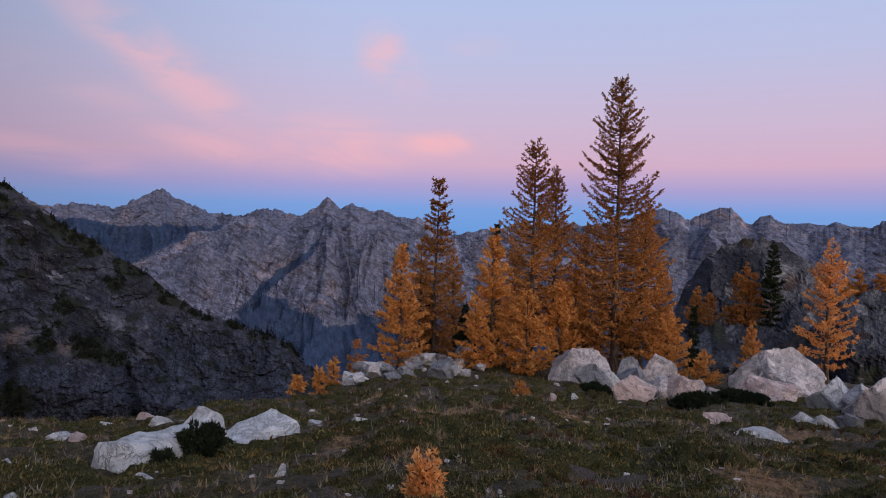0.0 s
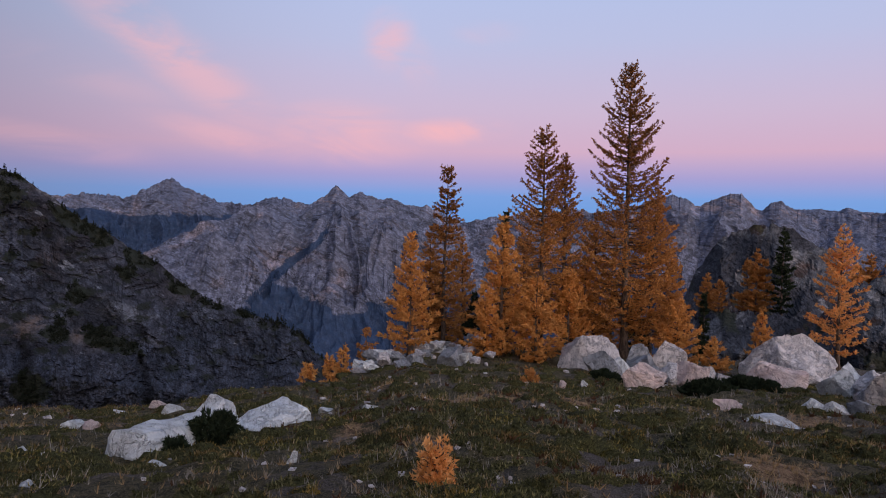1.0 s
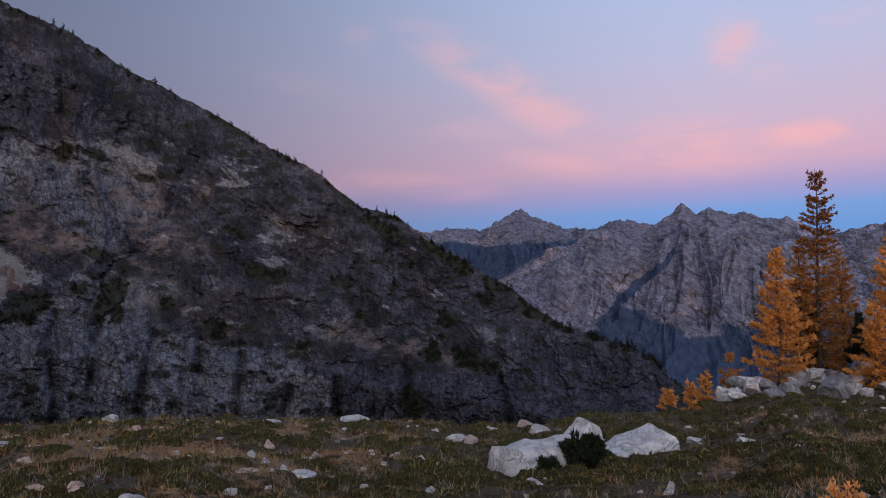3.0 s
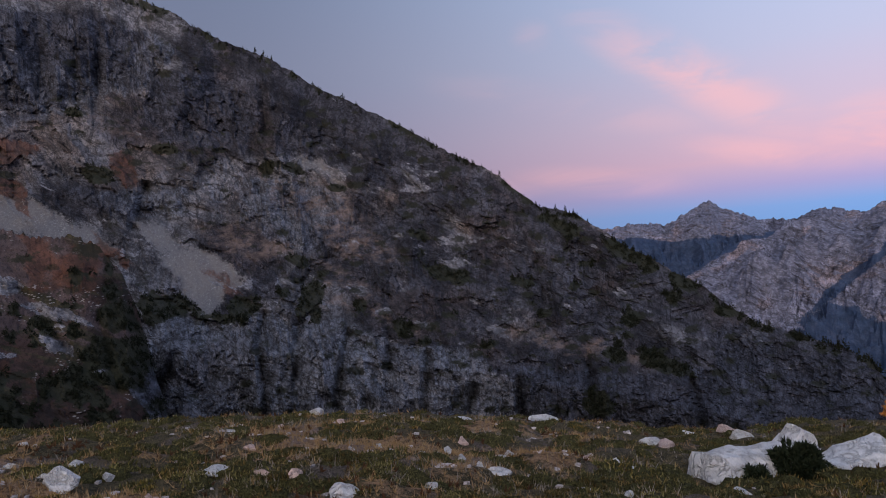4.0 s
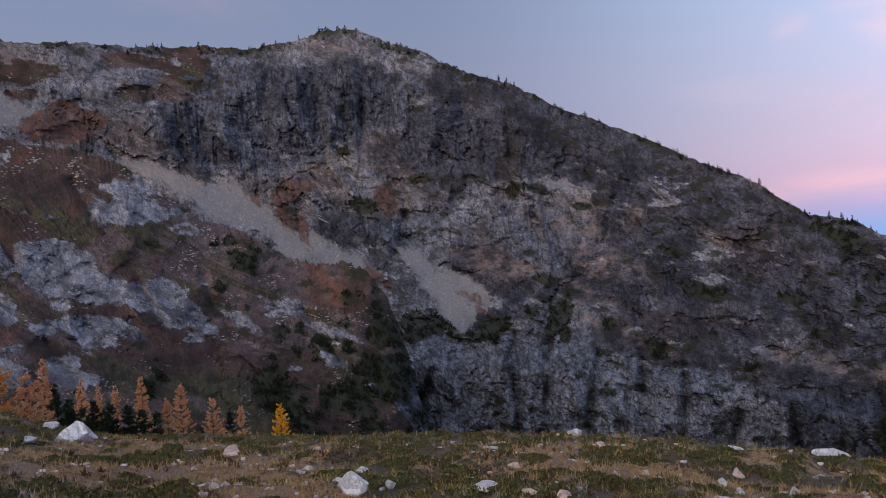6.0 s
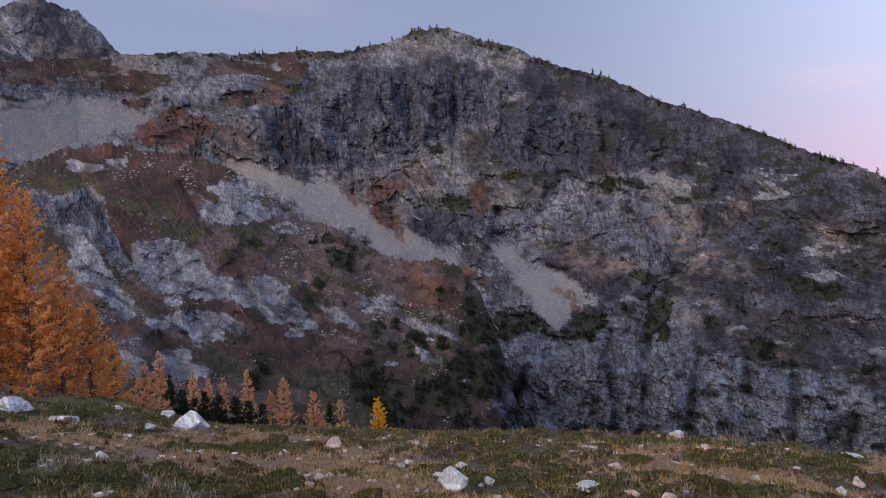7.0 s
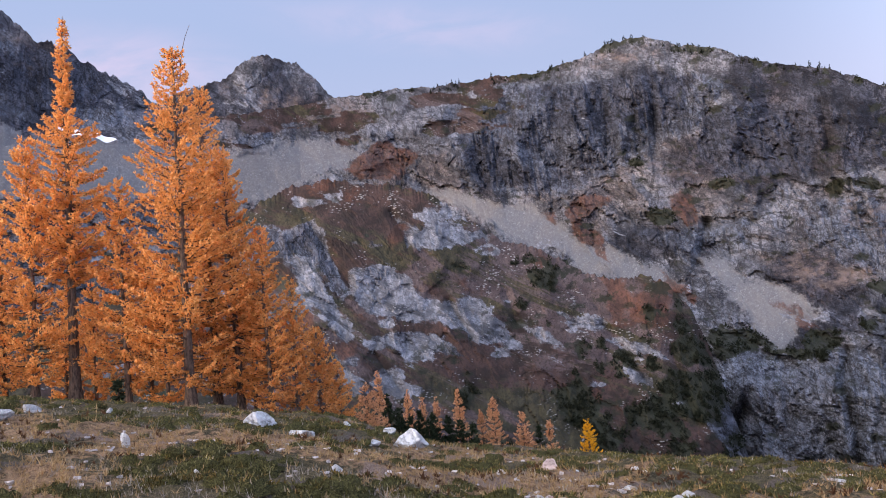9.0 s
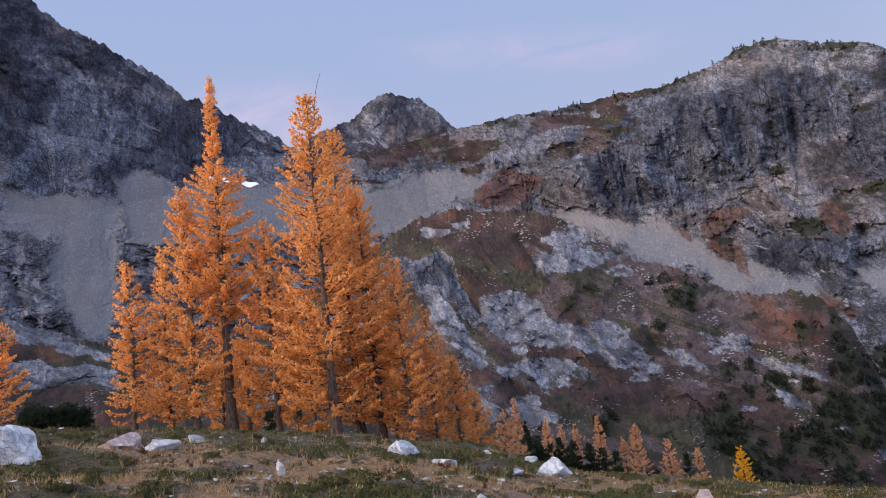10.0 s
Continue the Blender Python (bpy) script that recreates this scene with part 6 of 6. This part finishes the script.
def ground_cover(name, label, count, seed, mat, pick, size, spikes, slim, up, r_lo=3.2, r_hi=36.0):
    """One sheet of small plants over the meadow, thinning with distance; pick gives the chance of growth at a place."""
    gen = np.random.default_rng(seed)
    az = gen.uniform(-40, 133, count * 3)
    r = r_lo * (r_hi / r_lo) ** gen.uniform(0, 1, count * 3)
    x, y = polar(az, r)
    ok = np.where(gen.uniform(0, 1, count * 3) < pick(az, r, x, y))[0][:count]
    az, r, x, y = az[ok], r[ok], x[ok], y[ok]
    at = np.stack([x, y, ground_z(az, r) - 0.01], -1)
    s = gen.uniform(*size, len(ok)) * np.interp(r, [3, 10, 36], [0.8, 1.0, 1.9])
    v, f = tufts(at, np.tile([0, 0, up], (len(ok), 1)), s, gen, spikes, slim)
    tagged(new(name, mesh_of(name, v, f, mat, False)), label, "plants", kind="stuff")


def heather_here(az, r, x, y):
    return np.clip(1.1 - 1.5 * dryness(az, r), 0.12, 1) * np.clip(0.45 + 1.5 * fbm(stack(x, y, 0.0) * 1.5, 3, 91), 0.05, 1)


def heather_clumps(name, label, count, seed, r_lo, r_hi, sprigs, wide_lo, wide_hi, sprig):
    """Low rounded heather cushions, each a rough dome with many small sprigs on it."""
    gen = np.random.default_rng(seed)
    az = gen.uniform(-40, 133, count * 3)
    r = r_lo * (r_hi / r_lo) ** gen.uniform(0, 1, count * 3)
    x, y = polar(az, r)
    ok = np.where(gen.uniform(0, 1, count * 3) < heather_here(az, r, x, y))[0][:count]
    az, r, x, y = az[ok], r[ok], x[ok], y[ok]
    wide, k = gen.uniform(wide_lo, wide_hi, len(ok)), len(ok)
    foot = ground_z(az, r) - 0.04
    t, q = gen.uniform(0, 6.28, (k, sprigs)), np.sqrt(gen.uniform(0, 1, (k, sprigs)))
    dome = 0.5 * np.sqrt(np.clip(1 - q * q, 0, 1))
    at = np.stack([x[:, None] + wide[:, None] * q * np.cos(t), y[:, None] + wide[:, None] * q * np.sin(t), foot[:, None] + wide[:, None] * dome * gen.uniform(0.8, 1.0, (k, sprigs))], -1).reshape(-1, 3)
    out = np.stack([0.6 * q * np.cos(t), 0.6 * q * np.sin(t), np.full_like(q, 0.9)], -1).reshape(-1, 3)
    out = out * np.array([1.0, 1.0, 1.6])
    v, f = tufts(at, out, gen.uniform(0.5, 1.5, len(at)) * sprig, gen, 2, 0.16)
    tagged(new(name, mesh_of(name, v, f, heather_leaf, False)), label, "plants", kind="stuff")
    rings, sides = np.array([[1.06, -0.12], [0.95, 0.16], [0.7, 0.36], [0.36, 0.46], [0.02, 0.5]]), 7
    t = np.arange(sides) * 2 * np.pi / sides
    core = np.stack([rings[:, 0, None] * np.cos(t), rings[:, 0, None] * np.sin(t), np.repeat(rings[:, 1, None], sides, 1)], -1).reshape(-1, 3)
    cores = core[None] * wide[:, None, None] * gen.uniform(0.55, 1.15, (k, len(core), 1)) + np.stack([x, y, foot], -1)[:, None]
    cf = (grid_faces(5, sides, True)[None] + len(core) * np.arange(k)[:, None, None]).reshape(-1, 4)
    tagged(new(name + "_cushions", mesh_of(name + "_cushions", cores.reshape(-1, 3), cf, cushion)), "dense dark inner growth of the heather", "plants", kind="stuff")


heather_clumps("heather", "dark green and brown heather close by", 2600, 61, 3.4, 11.0, 58, 0.07, 0.26, 0.04)
heather_clumps("meadow_heather", "dark green and brown heather over the meadow", 3600, 66, 10.0, 34.0, 30, 0.12, 0.36, 0.056)
ground_cover("dry_grass", "pale dry autumn grass in tufts", 27000, 62, dry_blade, lambda az, r, x, y: np.clip(0.08 + 1.2 * dryness(az, r), 0, 1), (0.05, 0.13), 6, 0.05, 1.6)
ground_cover("dead_stems", "pale grey dead heather stems and grass stalks", 11000, 64, dead_stem, lambda az, r, x, y: np.clip(0.25 + 1.4 * fbm(stack(x, y, 5.0) * 0.8, 3, 97), 0.03, 1), (0.06, 0.16), 3, 0.035, 1.9, 3.2, 24.0)
ground_cover("bilberry", "low red-brown bilberry plants between heather", 8000, 63, red_leaf, lambda az, r, x, y: np.clip(fbm(stack(x, y, 2.0) * 0.6, 3, 95), 0, 1), (0.05, 0.11), 7, 0.2, 1.0)


def pebbles(name, count, seed, mat):
    gen = np.random.default_rng(seed)
    az, r = gen.uniform(-38, 132, count), 4.0 * (26 / 4.0) ** gen.uniform(0, 1, count)
    ok = gen.uniform(0, 1, count) < 0.2 + dryness(az, r)
    az, r = az[ok], r[ok]
    x, y = polar(az, r)
    cube = np.array([[a, b, c] for a in (-1, 1) for b in (-1, 1) for c in (-1, 1)], float)
    quads = np.array([[0, 1, 3, 2], [4, 6, 7, 5], [0, 4, 5, 1], [2, 3, 7, 6], [0, 2, 6, 4], [1, 5, 7, 3]])
    s = gen.uniform(0.018, 0.06, (len(az), 1, 3)) * np.array([1, 1, 0.55]) * np.interp(r, [4, 26], [0.7, 1.6])[:, None, None]
    v = cube[None] * s * gen.uniform(0.55, 1.0, (len(az), 8, 1))
    t = gen.uniform(0, 6.28, len(az))
    c, q = np.cos(t)[:, None], np.sin(t)[:, None]
    v = np.stack([v[..., 0] * c - v[..., 1] * q, v[..., 0] * q + v[..., 1] * c, v[..., 2]], -1) + np.stack([x, y, ground_z(az, r) + 0.01], -1)[:, None]
    f = quads[None] + 8 * np.arange(len(az))[:, None, None]
    tagged(new(name, mesh_of(name, v.reshape(-1, 3), f.reshape(-1, 4), mat, False)), "scattered small pale stones on the ground", "pebbles", kind="stuff")


pebbles("pebbles", 2600, 71, pale_stone)


# ---- shrubs and small trees on the mountains ----
def slope_plants(name, label, spots, heights, seed, mat, slim, spikes=9):
    """Small dark trees and bushes far off: each a stack of ragged needle skirts."""
    gen = np.random.default_rng(seed)
    rings = np.linspace(0.05, 1.0, 6)
    at, out, size = [], [], []
    for p0, h in zip(spots, heights):
        for q in rings:
            m = 4 if q < 0.7 else 2
            ang = gen.uniform(0, 6.28, m)
            rad = h * slim * (1.05 - q) * gen.uniform(0.3, 0.9, m)
            at.append(np.stack([p0[0] + rad * np.cos(ang), p0[1] + rad * np.sin(ang), np.full(m, p0[2] + (q - 0.06) * h)], -1))
            out.append(np.stack([np.cos(ang) * 0.8, np.sin(ang) * 0.8, np.full(m, 0.5)], -1))
            size.append(np.full(m, h * (0.16 + 0.2 * slim * (1.1 - q))))
    v, f = tufts(np.concatenate(at), np.concatenate(out), np.concatenate(size), gen, 4, 0.38)
    tagged(new(name, mesh_of(name, v, f, mat, False)), label, "trees", kind="stuff")


gen = np.random.default_rng(5)
cols = np.where((ridge_az > 9) & (ridge_az < 84))[0]
pick = gen.choice(cols, 700)
pick = pick[gen.uniform(0, 1, 700) < np.clip(0.5 + fbm(stack(ridge_az[pick] * 0.5, 0.0, 4.0), 3, 6), 0.05, 1)]
spots = ridge_pts[ridge_pts.shape[0] - 1 - gen.integers(0, 5, len(pick)), pick]
slope_plants("crest_conifers", "tiny dark conifers along the ridge's skyline", spots, 1.0 + 4.0 * gen.uniform(0, 1, len(spots)) ** 2, 81, slope_leaf, 0.3)

def thickets(name, label, az, el, pts, mat_zone, k, seed, count, tall):
    """Shrubs where the face's zones say so."""
    flat_az, flat_el, flat_pts = np.broadcast_to(az, el.shape).ravel(), el.ravel(), pts.reshape(-1, 3)
    some = gen.choice(len(flat_pts), 60000, replace=False)
    some = some[(flat_az[some] > 12) & (flat_az[some] < 92)]
    zone = mat_zone(flat_az[some], flat_el[some], stack(flat_az[some] * k, flat_el[some] * k, 0.0), seed)[1][:, 2]
    some = some[zone > 0.5][:count]
    slope_plants(name, label, flat_pts[some], gen.uniform(*tall, len(some)), seed + 79, slope_leaf, 0.75)


thickets("slope_shrubs", "dark green shrubs on the ledges of the ridge", ridge_az, ridge_el, ridge_pts, ridge_zones, RIDGE_K, 3, 1100, (1.6, 4.0))
thickets("spur_shrubs", "dark green thickets on the heath spur", spur_az, spur_el, spur_pts, spur_zones, SPUR_K, 41, 900, (1.0, 2.6))

# larches on the knoll and beyond the cliff
far_larch = [(-24.6, 150, 3.6, 0.3, green_needles), (-23.0, 112, -1.6, 0.9, rust_needles), (-22.4, 114, -2.2, 0.8, rust_needles), (-23.6, 112, -2.3, 0.8, rust_needles), (-19.6, 118, -3.5, 0.8, rust_needles),
             (-20.5, 116, -4.0, 0.7, rust_needles), (-30.2, 112, -1.7, 1.0, rust_needles), (-31.5, 111, -2.0, 0.9, rust_needles), (-29.4, 110, -2.4, 0.7, rust_needles), (-24.7, 110, 0.0, 0.85, green_needles)]
for k, (a, d, tip, wide, mat) in enumerate(far_larch[1:]):
    h, foot = d * math.tan(radians(tip)) - d * math.tan(radians(-6.4 if a > -29 else -4.0)), EYE + d * math.tan(radians(-6.6 if a > -29 else -4.2))
    dark = mat == green_needles
    ob = tree("conifer_tree" if dark else "larch_tree", h, d * math.tan(radians(wide)), 1300 + k, mat, 0.8, 0.05, -0.2, 0.3, 0.75, 0.32, fill=0.8)
    x, y = (float(q) for q in polar(a, d))
    ob.matrix_basis = pose(x, y, foot)
    tagged(ob, "dark green fir before a rocky knoll" if dark else "rust larch on the rocky knoll", "conifer" if dark else "larch", "trees on the knoll")

# a strip of old snow under the cliffs
gen = np.random.default_rng(9)
su, sv = np.meshgrid(np.linspace(0, 1, 40), np.linspace(0, 1, 8))
sa, se = 112.6 - 4.2 * su, 17.3 - 0.75 * su + 0.08 * np.sin(su * 21) + (sv - 0.5) * 0.62 * np.sin(np.pi * np.clip(su * 0.98 + 0.02, 0, 1)) ** 0.6 * (0.7 + 0.3 * np.sin(su * 9))
sd = 505.0 + 20 * sv
sx, sy = polar(sa, sd)
tagged(new("snow_patch", mesh_of("snow_patch", stack(sx, sy, EYE + sd * np.tan(np.radians(se))), grid_faces(8, 40), snow)), "narrow strip of old snow on scree", "snow", kind="structure")
